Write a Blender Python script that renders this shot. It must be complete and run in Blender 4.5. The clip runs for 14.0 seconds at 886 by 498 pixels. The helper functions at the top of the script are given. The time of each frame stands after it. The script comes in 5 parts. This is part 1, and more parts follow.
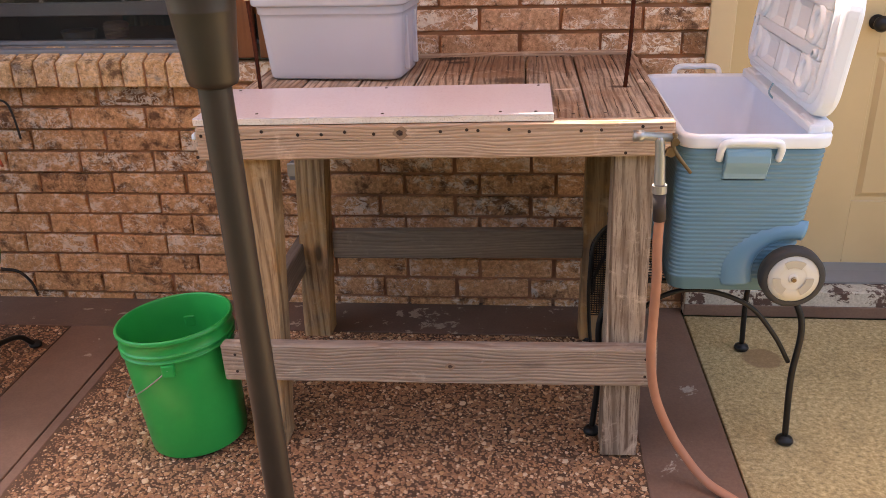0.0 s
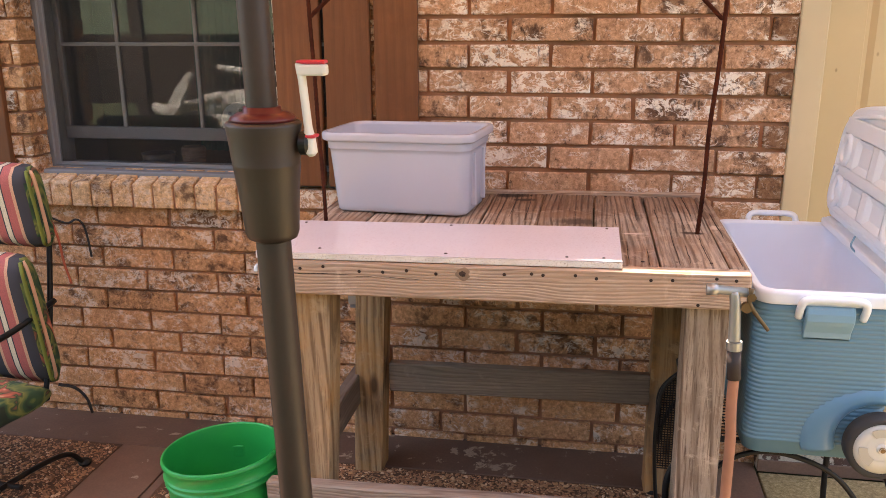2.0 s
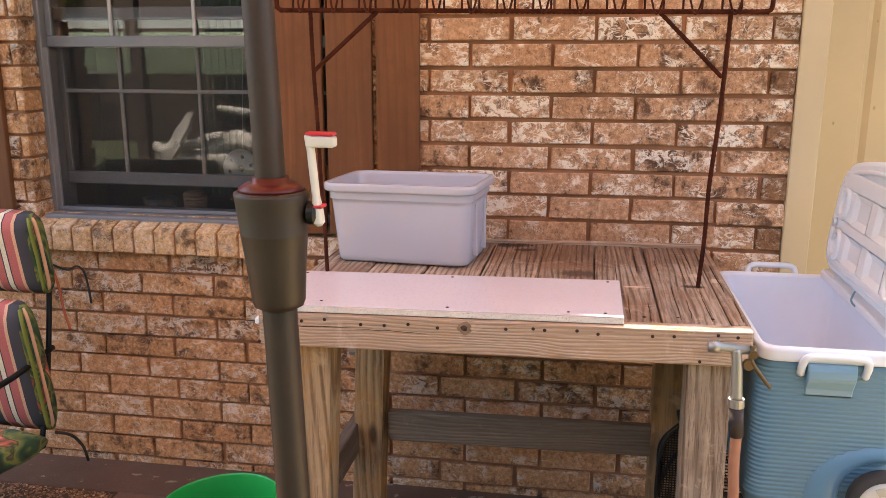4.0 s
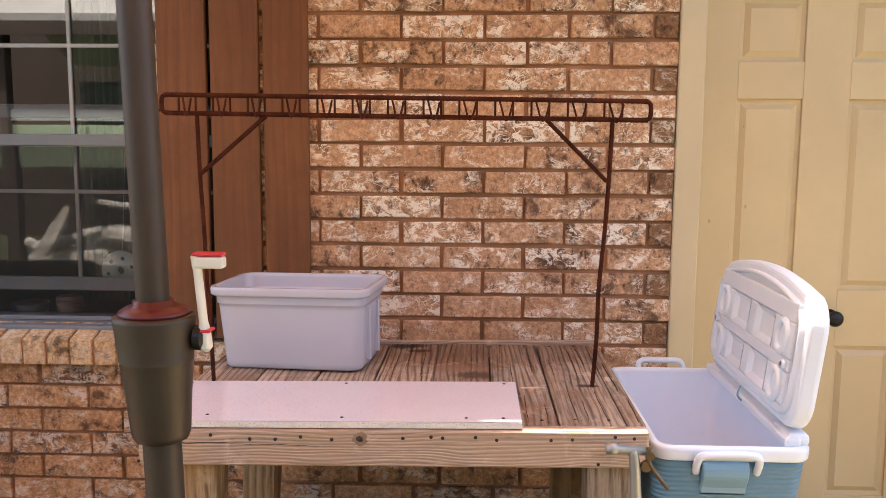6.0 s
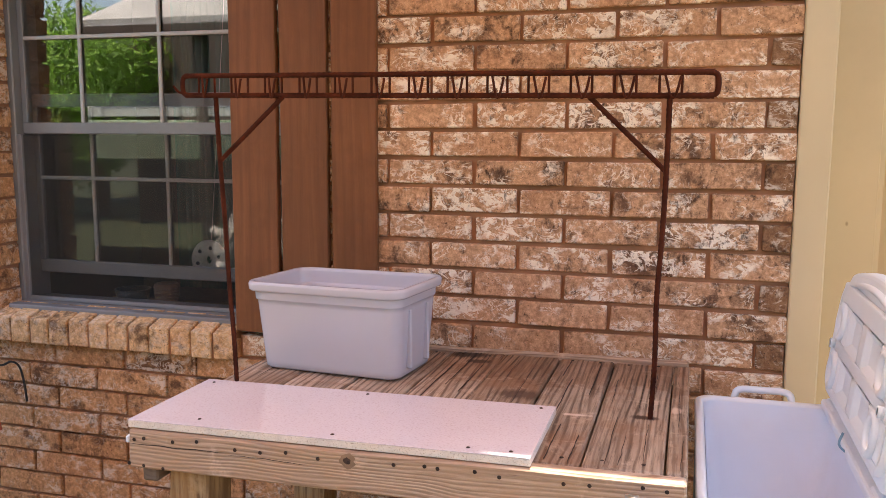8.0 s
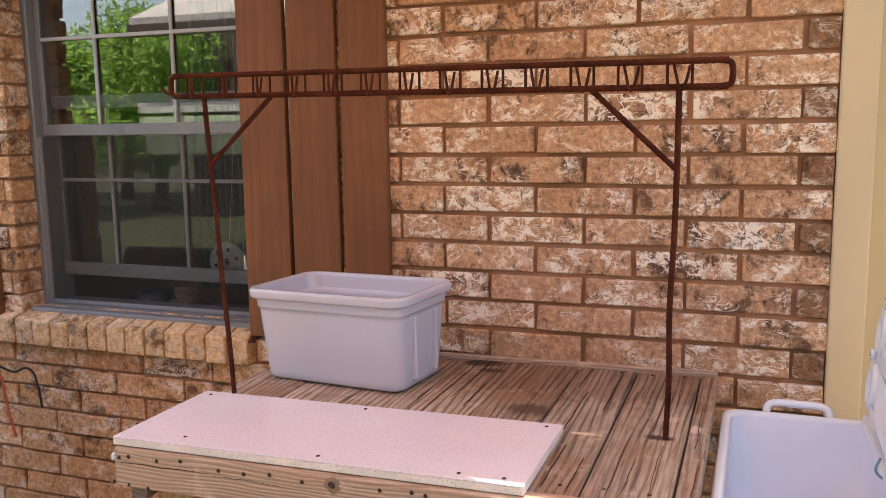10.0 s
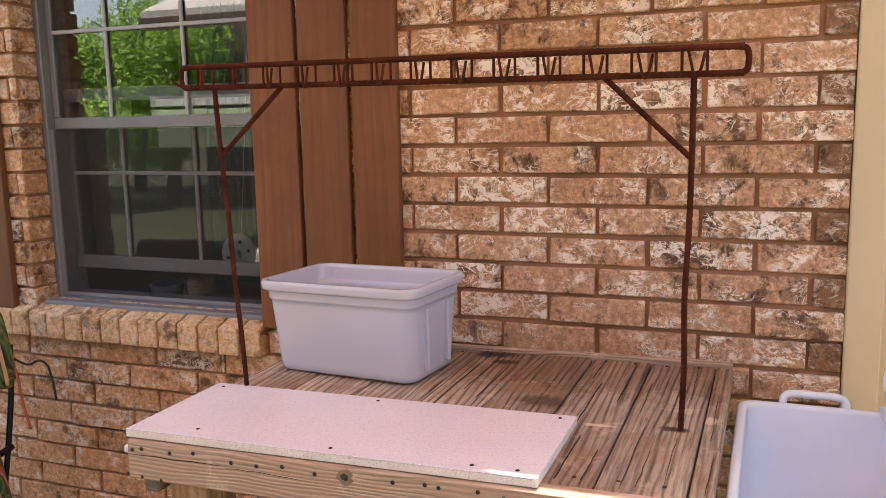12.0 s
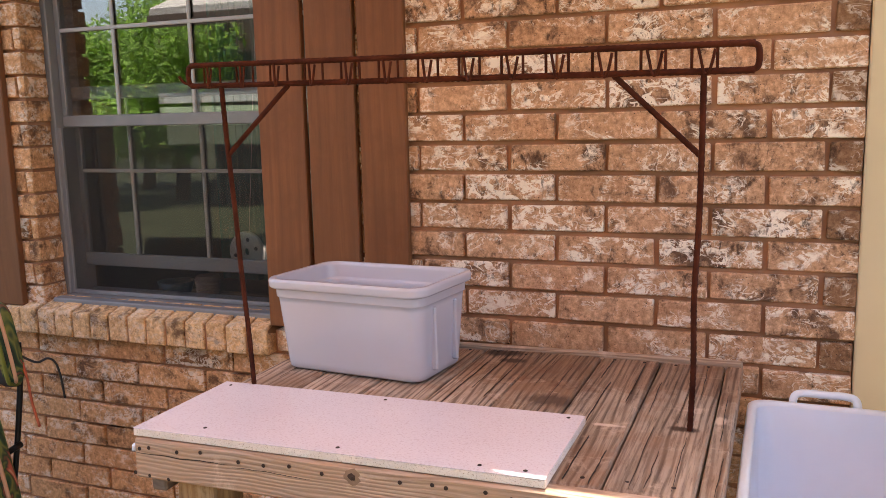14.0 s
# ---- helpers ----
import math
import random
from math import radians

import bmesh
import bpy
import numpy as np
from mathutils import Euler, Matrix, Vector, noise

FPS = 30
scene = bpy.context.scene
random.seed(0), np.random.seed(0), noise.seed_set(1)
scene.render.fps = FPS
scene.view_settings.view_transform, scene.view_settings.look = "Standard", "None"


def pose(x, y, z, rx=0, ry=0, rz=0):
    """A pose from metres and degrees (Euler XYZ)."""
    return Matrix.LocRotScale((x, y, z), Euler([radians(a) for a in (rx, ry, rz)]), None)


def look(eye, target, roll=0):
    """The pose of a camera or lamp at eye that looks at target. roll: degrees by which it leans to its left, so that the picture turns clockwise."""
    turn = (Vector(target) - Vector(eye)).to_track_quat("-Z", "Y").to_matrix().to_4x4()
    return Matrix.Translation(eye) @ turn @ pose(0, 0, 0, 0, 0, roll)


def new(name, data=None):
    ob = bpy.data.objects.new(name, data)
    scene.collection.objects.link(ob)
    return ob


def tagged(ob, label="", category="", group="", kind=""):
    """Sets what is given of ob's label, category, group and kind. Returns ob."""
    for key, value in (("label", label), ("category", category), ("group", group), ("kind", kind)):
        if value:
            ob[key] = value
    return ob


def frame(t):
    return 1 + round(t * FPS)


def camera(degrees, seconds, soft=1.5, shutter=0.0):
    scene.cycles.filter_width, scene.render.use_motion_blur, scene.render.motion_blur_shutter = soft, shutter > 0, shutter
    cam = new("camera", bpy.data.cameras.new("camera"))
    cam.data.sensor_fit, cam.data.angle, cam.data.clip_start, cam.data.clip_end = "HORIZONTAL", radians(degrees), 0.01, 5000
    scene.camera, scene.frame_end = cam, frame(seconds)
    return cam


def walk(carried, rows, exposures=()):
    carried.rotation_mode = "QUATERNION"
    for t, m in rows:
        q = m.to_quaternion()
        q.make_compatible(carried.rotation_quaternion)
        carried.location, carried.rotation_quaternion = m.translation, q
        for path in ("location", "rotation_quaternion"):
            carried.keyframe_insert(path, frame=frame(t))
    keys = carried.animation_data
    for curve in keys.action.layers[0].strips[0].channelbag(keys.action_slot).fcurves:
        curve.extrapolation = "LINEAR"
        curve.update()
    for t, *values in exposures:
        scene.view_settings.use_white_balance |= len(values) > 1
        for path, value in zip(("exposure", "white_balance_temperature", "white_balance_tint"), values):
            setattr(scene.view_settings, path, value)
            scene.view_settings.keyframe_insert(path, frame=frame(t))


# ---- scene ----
cam = camera(55.2, 14.0, soft=0.6)
EXPOSURES = [(0.0, 2.26, 7350, 18), (0.5, 2.28, 7350, 18), (0.9, 2.46, 7200, 16), (1.5, 2.47, 7200, 16), (4.5, 2.41, 7050, 15), (5.0, 2.38, 6950, 15), (8.0, 2.34, 7030, 16), (14.0, 2.35, 7080, 16)]
PATH = [
    (0, (0.052, -2.77, 1.434), (-0.126, -0.944, 0.636), -1.5),
    (0.5, (0.054, -2.748, 1.444), (-0.133, -0.914, 0.669), -1.3),
    (0.6, (0.058, -2.749, 1.45), (-0.136, -0.901, 0.711), -1.3),
    (1, (0.05, -2.715, 1.471), (-0.213, -0.824, 0.874), -0.5),
    (1.5, (0.044, -2.696, 1.467), (-0.282, -0.798, 0.928), -0.3),
    (2, (0.045, -2.694, 1.47), (-0.285, -0.796, 0.932), -0.3),
    (2.2, (0.048, -2.695, 1.469), (-0.285, -0.797, 0.935), -0.3),
    (4.3, (0.031, -2.688, 1.526), (-0.295, -0.758, 1.116), 0.2),
    (4.5, (0.03, -2.685, 1.537), (-0.293, -0.74, 1.202), 0.2),
    (5, (0.029, -2.672, 1.545), (-0.173, -0.698, 1.298), 0.3),
    (5.5, (0.025, -2.653, 1.539), (-0.066, -0.669, 1.299), 0.4),
    (6, (0.02, -2.655, 1.539), (-0.054, -0.672, 1.291), 0.4),
    (6.5, (0.025, -2.647, 1.537), (-0.056, -0.664, 1.287), 0.3),
    (7, (0.075, -2.604, 1.526), (-0.053, -0.625, 1.267), 0.3),
    (7.5, (0.268, -2.499, 1.524), (-0.15, -0.56, 1.268), 0.4),
    (8, (0.379, -2.334, 1.514), (-0.176, -0.43, 1.254), 0.3),
    (8.2, (0.407, -2.278, 1.522), (-0.195, -0.388, 1.264), 0.1),
    (10.5, (0.467, -2.177, 1.534), (-0.228, -0.324, 1.242), -0.9),
    (11, (0.469, -2.178, 1.533), (-0.234, -0.329, 1.237), -1.0),
    (11.5, (0.467, -2.174, 1.533), (-0.244, -0.329, 1.231), -1.1),
    (12, (0.461, -2.167, 1.53), (-0.255, -0.325, 1.226), -1.2),
    (12.5, (0.456, -2.162, 1.528), (-0.265, -0.322, 1.22), -1.3),
    (13, (0.454, -2.161, 1.529), (-0.273, -0.324, 1.219), -1.2),
    (13.5, (0.455, -2.162, 1.533), (-0.278, -0.328, 1.221), -1.3),
    (14, (0.459, -2.158, 1.533), (-0.275, -0.324, 1.221), -1.3),
]
walk(cam, [(t, look(eye, target, roll)) for t, eye, target, roll in PATH], EXPOSURES)

# ---- light ----
SUN_DIR = Vector((0.06, -0.262, -0.963)).normalized()
world = bpy.data.worlds.new("world")
scene.world = world
world.use_nodes = True
wn = world.node_tree.nodes
sky = wn.new("ShaderNodeTexSky")
sky.sky_type, sky.sun_disc = "NISHITA", False
sky.dust_density, sky.air_density = 3.0, 1.0
sky.sun_elevation, sky.sun_rotation = radians(74), radians(-13)
wn["Background"].inputs["Strength"].default_value = 0.15
world.node_tree.links.new(sky.outputs["Color"], wn["Background"].inputs["Color"])
sun_data = bpy.data.lights.new("sun", "SUN")
sun_data.energy, sun_data.angle, sun_data.color = 4.0, radians(0.53), (1.0, 0.95, 0.86)
sun = new("sun", sun_data)
sun.matrix_world = look((0, 0, 6), Vector((0, 0, 6)) + SUN_DIR)


# ---- materials ----
def nodes_of(name, rough=0.7, metal=0.0):
    m = bpy.data.materials.new(name)
    m.use_nodes = True
    nt = m.node_tree
    b = nt.nodes["Principled BSDF"]
    b.inputs["Roughness"].default_value = rough
    b.inputs["Metallic"].default_value = metal
    return m, nt, b


def node(nt, kind, **inputs):
    n = nt.nodes.new(kind)
    for k, v in inputs.items():
        n.inputs[k.replace("_", " ")].default_value = v
    return n


def coords(nt, scale=(1, 1, 1), shift=True, use="Object"):
    tc = nt.nodes.new("ShaderNodeTexCoord")
    mp = nt.nodes.new("ShaderNodeMapping")
    mp.inputs["Scale"].default_value = scale
    nt.links.new(tc.outputs[use], mp.inputs["Vector"])
    if shift:
        oi = nt.nodes.new("ShaderNodeObjectInfo")
        mul = nt.nodes.new("ShaderNodeMath")
        mul.operation = "MULTIPLY"
        mul.inputs[1].default_value = 37.0
        nt.links.new(oi.outputs["Random"], mul.inputs[0])
        nt.links.new(mul.outputs[0], mp.inputs["Location"])
    return mp.outputs["Vector"]


def noise_tex(nt, vec, scale, detail=5, rough=0.6, distort=0.0):
    n = node(nt, "ShaderNodeTexNoise", Scale=scale, Detail=detail, Roughness=rough, Distortion=distort)
    nt.links.new(vec, n.inputs["Vector"])
    return n.outputs["Fac"]


def ramp(nt, fac, stops):
    r = nt.nodes.new("ShaderNodeValToRGB")
    el = r.color_ramp.elements
    while len(el) < len(stops):
        el.new(0.5)
    for e, (p, c) in zip(el, stops):
        e.position = p
        e.color = (*c, 1) if len(c) == 3 else c
    nt.links.new(fac, r.inputs["Fac"])
    return r.outputs["Color"]


def mix(nt, fac, a, b, blend="MIX"):
    m = nt.nodes.new("ShaderNodeMix")
    m.data_type, m.blend_type = "RGBA", blend
    for sock, v in ((m.inputs[0], fac), (m.inputs[6], a), (m.inputs[7], b)):
        if isinstance(v, (int, float)):
            sock.default_value = v
        elif isinstance(v, tuple):
            sock.default_value = (*v, 1)
        else:
            nt.links.new(v, sock)
    return m.outputs[2]


def bump(nt, b, height, strength=0.3, dist=0.01):
    n = node(nt, "ShaderNodeBump", Strength=strength, Distance=dist)
    nt.links.new(height, n.inputs["Height"])
    nt.links.new(n.outputs["Normal"], b.inputs["Normal"])


G0, G1 = (0, 0, 0), (1, 1, 1)


def simple(name, col, rough=0.6, metal=0.0, var=0.12, scale=30, bumps=0.1, spec=None):
    """A surface with soft blotches at two scales and a fine relief."""
    m, nt, b = nodes_of(name, rough, metal)
    v = coords(nt)
    big = noise_tex(nt, v, scale * 0.12, 3)
    fine = noise_tex(nt, v, scale, 6)
    lo = tuple(c * (1 - var) for c in col)
    hi = tuple(min(1, c * (1 + var)) for c in col)
    c1 = ramp(nt, big, [(0.3, lo), (0.7, hi)])
    c2 = mix(nt, ramp(nt, fine, [(0.35, G0), (0.75, (0.35, 0.35, 0.35))]), c1, lo)
    nt.links.new(c2, b.inputs["Base Color"])
    if spec is not None:
        b.inputs["Specular IOR Level"].default_value = spec
    if bumps:
        bump(nt, b, fine, bumps, 0.002)
    return m


def brick_material(name, gain=(1.0, 1.0, 1.0), lime_most=0.85, soot_most=1.0):
    """Tumbled brick: tan clay, burnt blotches, crackled lime smears and pits, more or less of each from brick to brick."""
    m, nt, b = nodes_of(name, 0.92)
    b.inputs["Specular IOR Level"].default_value = 0.25
    v = coords(nt)
    oi = nt.nodes.new("ShaderNodeObjectInfo")
    wn_ = nt.nodes.new("ShaderNodeTexWhiteNoise")
    wn_.noise_dimensions = "1D"
    nt.links.new(oi.outputs["Random"], wn_.inputs["W"])
    sep = nt.nodes.new("ShaderNodeSeparateColor")
    nt.links.new(wn_.outputs["Color"], sep.inputs[0])
    tone = ramp(nt, sep.outputs["Red"], [(0.0, (0.36, 0.18, 0.095)), (0.3, (0.54, 0.325, 0.185)), (0.55, (0.46, 0.26, 0.145)), (0.8, (0.60, 0.38, 0.225)), (1.0, (0.50, 0.285, 0.15))])
    grain = noise_tex(nt, v, 70, 9, 0.75)
    tone = mix(nt, 0.68, tone, ramp(nt, grain, [(0.30, (0.17, 0.085, 0.042)), (0.5, (0.50, 0.305, 0.17)), (0.66, (0.80, 0.56, 0.355))]))

    def shifted(fac, out, amount):
        a = nt.nodes.new("ShaderNodeMath")
        a.operation = "MULTIPLY_ADD"
        a.inputs[1].default_value, a.inputs[2].default_value = amount, -amount / 2
        nt.links.new(out, a.inputs[0])
        c = nt.nodes.new("ShaderNodeMath")
        nt.links.new(fac, c.inputs[0])
        nt.links.new(a.outputs[0], c.inputs[1])
        return c.outputs[0]

    burnt = shifted(noise_tex(nt, v, 15, 8, 0.72, 0.4), sep.outputs["Green"], 0.14)
    tone = mix(nt, ramp(nt, burnt, [(0.52, G0), (0.64, (0.85, 0.85, 0.85))]), tone, (0.085, 0.043, 0.026))
    vs = coords(nt, (1.0, 1.0, 1.4))
    area = shifted(noise_tex(nt, vs, 11, 5, 0.65, 0.3), sep.outputs["Blue"], 0.15)
    crack = noise_tex(nt, vs, 24, 6, 0.66, 0.9)
    band = ramp(nt, crack, [(0.0, G0), (0.50, G0), (0.53, G1), (1.0, G1)])
    lime = mix(nt, 1.0, band, ramp(nt, area, [(0.485, G0), (0.590, G1)]), "MULTIPLY")
    worm = noise_tex(nt, vs, 13, 3, 0.55, 2.2)
    worm = ramp(nt, worm, [(0.470, G0), (0.489, G1), (0.507, G1), (0.526, G0)])
    worm = mix(nt, 1.0, worm, ramp(nt, area, [(0.44, G0), (0.53, (0.85, 0.85, 0.85))]), "MULTIPLY")
    lime = mix(nt, 1.0, lime, worm, "LIGHTEN")
    tone = mix(nt, 1.0, tone, gain, "MULTIPLY")
    tone = mix(nt, mix(nt, 1.0, lime, (lime_most, lime_most, lime_most), "MULTIPLY"), tone, (0.92, 0.80, 0.66))
    soot = ramp(nt, noise_tex(nt, coords(nt, (1.3, 1.0, 0.8)), 42, 7, 0.75, 0.3), [(0.54, G0), (0.64, (0.85,) * 3)])
    soot = mix(nt, 1.0, soot, ramp(nt, burnt, [(0.40, (0.25,) * 3), (0.54, G1)]), "MULTIPLY")
    soot = mix(nt, 1.0, soot, (soot_most,) * 3, "MULTIPLY")
    tone = mix(nt, soot, tone, (0.060, 0.030, 0.018))
    pits = node(nt, "ShaderNodeTexVoronoi", Scale=120.0)
    nt.links.new(v, pits.inputs["Vector"])
    spots = ramp(nt, pits.outputs["Distance"], [(0.11, G1), (0.20, G0)])
    keep = ramp(nt, noise_tex(nt, v, 26, 2), [(0.50, G0), (0.58, G1)])
    tone = mix(nt, mix(nt, 1.0, spots, keep, "MULTIPLY"), tone, (0.08, 0.042, 0.026))
    nt.links.new(tone, b.inputs["Base Color"])
    bump(nt, b, mix(nt, 0.5, grain, crack), 0.8, 0.008)
    return m


def wood_material(name, light, dark, grain_axis="x", contrast=1.0, rough=0.85, knots=True, rings=150, band="Z", stain=None, flow=0.2, damp=None, line=1.0, marks=(), wander=26.0):
    """Weathered timber, its grain along one axis: wavy year rings, fine fibres, checks, stains and knots."""
    m, nt, b = nodes_of(name, rough)
    b.inputs["Specular IOR Level"].default_value = 0.3
    k = {"x": (0.05, 1, 1), "y": (1, 0.05, 1), "z": (1, 1, 0.05)}[grain_axis]
    v = coords(nt, k)
    fibre = noise_tex(nt, v, 170, 6, 0.75, 0.3)
    broad = noise_tex(nt, v, 16, 4, 0.6, 0.8)
    w = nt.nodes.new("ShaderNodeTexWave")
    w.wave_type, w.bands_direction = "BANDS", band
    for key, val in (("Scale", rings * 0.2), ("Distortion", wander), ("Detail", 2.5), ("Detail Scale", 0.24), ("Detail Roughness", 0.6)):
        w.inputs[key].default_value = val
    nt.links.new(coords(nt, tuple(a if a == 1 else flow for a in k)), w.inputs["Vector"])
    mid = tuple((a + c) / 2 for a, c in zip(light, dark))
    c1 = ramp(nt, broad, [(0.32, mid), (0.68, light)])
    lines = ramp(nt, w.outputs["Fac"], [(0.05, (0.97 * min(1, contrast * line),) * 3), (0.18, (0.6 * contrast * line,) * 3), (0.40, G0)])
    lines = mix(nt, 1.0, lines, ramp(nt, noise_tex(nt, v, 30, 3, 0.6), [(0.36, (0.35,) * 3), (0.6, G1)]), "MULTIPLY")
    oi = nt.nodes.new("ShaderNodeObjectInfo")
    c1 = mix(nt, 1.0, c1, ramp(nt, oi.outputs["Random"], [(0.0, (0.76, 0.73, 0.70)), (0.5, G1), (1.0, (1.1, 1.06, 1.02))]), "MULTIPLY")
    c2 = mix(nt, lines, c1, dark)
    c2 = mix(nt, ramp(nt, fibre, [(0.36, (0.75 * contrast,) * 3), (0.52, G0)]), c2, dark)
    deep = tuple(c * 0.3 for c in dark)
    c2 = mix(nt, ramp(nt, fibre, [(0.27, (min(1.0, contrast),) * 3), (0.34, G0)]), c2, deep)
    blot = noise_tex(nt, coords(nt), 6, 5, 0.65)
    c2 = mix(nt, ramp(nt, blot, [(0.46, G0), (0.68, (0.7,) * 3)]), c2, stain or mid)
    c2 = mix(nt, ramp(nt, noise_tex(nt, coords(nt), 11, 7, 0.7, 0.4), [(0.57, G0), (0.68, (0.55 * contrast,) * 3)]), c2, tuple(min(0.8, c * 1.25) for c in light))
    if knots:
        kv = coords(nt, tuple(0.35 if a < 1 else 1 for a in k))
        vo = node(nt, "ShaderNodeTexVoronoi", Scale=5.5)
        nt.links.new(kv, vo.inputs["Vector"])
        c2 = mix(nt, ramp(nt, vo.outputs["Distance"], [(0.04, (0.8, 0.8, 0.8)), (0.10, G0)]), c2, deep)
    for mx, my, sx, sy, tint in marks:
        mp = nt.nodes.new("ShaderNodeMapping")
        mp.vector_type = "TEXTURE"
        mp.inputs["Location"].default_value, mp.inputs["Scale"].default_value = (mx, my, 0.933), (sx, sy, 0.05)
        nt.links.new(nt.nodes.new("ShaderNodeTexCoord").outputs["Object"], mp.inputs["Vector"])
        ln = nt.nodes.new("ShaderNodeVectorMath")
        ln.operation = "LENGTH"
        nt.links.new(mp.outputs["Vector"], ln.inputs[0])
        rag = node(nt, "ShaderNodeMath")
        rag.operation = "MULTIPLY_ADD"
        rag.inputs[1].default_value = 1.5
        nt.links.new(noise_tex(nt, v, 60, 6, 0.7, 0.6), rag.inputs[0])
        nt.links.new(ln.outputs["Value"], rag.inputs[2])
        half = node(nt, "ShaderNodeMath")
        half.operation = "MULTIPLY"
        half.inputs[1].default_value = 0.5
        nt.links.new(rag.outputs[0], half.inputs[0])
        c2 = mix(nt, ramp(nt, half.outputs[0], [(0.58, (0.9,) * 3), (0.78, G0)]), c2, tint)
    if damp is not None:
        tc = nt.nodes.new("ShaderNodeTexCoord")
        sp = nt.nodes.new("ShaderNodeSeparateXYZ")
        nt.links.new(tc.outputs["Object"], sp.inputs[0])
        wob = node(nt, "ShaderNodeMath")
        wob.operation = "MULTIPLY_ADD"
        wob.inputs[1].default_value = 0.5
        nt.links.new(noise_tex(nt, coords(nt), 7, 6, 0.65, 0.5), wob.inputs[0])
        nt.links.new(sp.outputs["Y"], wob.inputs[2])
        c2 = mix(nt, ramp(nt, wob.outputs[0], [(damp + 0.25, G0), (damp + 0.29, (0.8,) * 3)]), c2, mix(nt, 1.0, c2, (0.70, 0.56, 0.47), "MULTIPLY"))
    nt.links.new(c2, b.inputs["Base Color"])
    bump(nt, b, mix(nt, 0.5, fibre, w.outputs["Fac"]), 0.6 * contrast, 0.005)
    return m


def painted_door(name, col, rough, var, scale, bumps):
    """Satin paint with a few small scuffs and dirty smudges."""
    m = simple(name, col, rough, 0.0, var, scale, bumps)
    nt = m.node_tree
    b = nt.nodes["Principled BSDF"]
    base = b.inputs["Base Color"].links[0].from_socket
    v = coords(nt)
    vo = node(nt, "ShaderNodeTexVoronoi", Scale=15.0)
    nt.links.new(coords(nt, (1, 1, 0.6)), vo.inputs["Vector"])
    fine = ramp(nt, vo.outputs["Distance"], [(0.03, G1), (0.075, G0)])
    few = ramp(nt, noise_tex(nt, v, 5, 2), [(0.52, G0), (0.6, (0.75,) * 3)])
    c = mix(nt, mix(nt, 1.0, fine, few, "MULTIPLY"), base, (0.25, 0.15, 0.07))
    c = mix(nt, ramp(nt, noise_tex(nt, v, 2.2, 6, 0.65), [(0.5, G0), (0.75, (0.3,) * 3)]), c, tuple(k * 0.72 for k in col))
    nt.links.new(c, b.inputs["Base Color"])
    return m


def glass_material(name, tint=(0.9, 0.93, 0.92), rough=0.0, ior=1.5):
    m, nt, b = nodes_of(name, rough)
    b.inputs["Base Color"].default_value = (*tint, 1)
    b.inputs["Transmission Weight"].default_value = 1.0
    b.inputs["IOR"].default_value = ior
    return m


KNOTS = ((-0.020, 0.372, 0.085, 0.050, (0.035, 0.020, 0.014)), (0.02, 0.31, 0.05, 0.03, (0.07, 0.040, 0.026)), (0.185, 0.045, 0.080, 0.055, (0.095, 0.056, 0.036)), (0.328, -0.061, 0.05, 0.012, (0.70, 0.57, 0.46)), (0.470, -0.048, 0.045, 0.02, (0.05, 0.025, 0.015)), (0.53, 0.02, 0.02, 0.03, (0.66, 0.53, 0.42)))
M_BRICK = brick_material("brown_brick", (1.13, 1.04, 1.03), 0.95)
# Less limed, browner brick; its darker tone also stands in for shade.
M_BRICK_LOW = brick_material("little_limed_shade_brick", (1.17, 0.99, 0.82), 0.55, 0.7)
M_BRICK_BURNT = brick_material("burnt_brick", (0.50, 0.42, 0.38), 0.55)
M_SILL = brick_material("sill_brick", (1.32, 1.30, 1.12), 0.3, 0.3)
M_MORTAR = simple("brown_mortar", (0.40, 0.195, 0.105), 0.95, var=0.3, scale=60, bumps=0.5)
M_SHUTTER = wood_material("brown_painted_wood", (0.23, 0.090, 0.034), (0.10, 0.036, 0.014), "z", 0.32, 0.6, False, 45, "X", (0.16, 0.060, 0.022))
M_DOOR = painted_door("cream_paint", (0.60, 0.455, 0.255), 0.45, var=0.05, scale=18, bumps=0.05)
M_TRIM = simple("cream_trim_paint", (0.60, 0.475, 0.29), 0.5, var=0.05, scale=18, bumps=0.05)
M_ALU = simple("grey_aluminium", (0.215, 0.205, 0.20), 0.5, 0.1, 0.1, 40, 0.05)
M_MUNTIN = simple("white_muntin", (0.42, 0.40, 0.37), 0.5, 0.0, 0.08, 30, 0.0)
# Same bars as above, their colour dimmed for the screen's shade.
M_MUNTIN_DIM = simple("screen_dimmed_muntin", (0.34, 0.31, 0.27), 0.5, 0.0, 0.08, 30, 0.0)
M_GLASS = glass_material("window_glass", ior=1.85)
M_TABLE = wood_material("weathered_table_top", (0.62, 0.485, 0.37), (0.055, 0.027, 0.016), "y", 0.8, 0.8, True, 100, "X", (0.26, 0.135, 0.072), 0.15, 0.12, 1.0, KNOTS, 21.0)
M_APRON = wood_material("weathered_pine", (0.62, 0.46, 0.345), (0.26, 0.155, 0.095), "x", 0.75, 0.85, True, 190, "Z", (0.46, 0.30, 0.19))
M_STRETCH = wood_material("grey_weathered_pine", (0.52, 0.41, 0.315), (0.19, 0.12, 0.082), "x", 0.8, 0.88, True, 170, "Z")
M_LEG = wood_material("treated_post", (0.47, 0.315, 0.175), (0.13, 0.066, 0.030), "z", 0.85, 0.85, True, 60, "X", (0.48, 0.23, 0.065), 0.16)
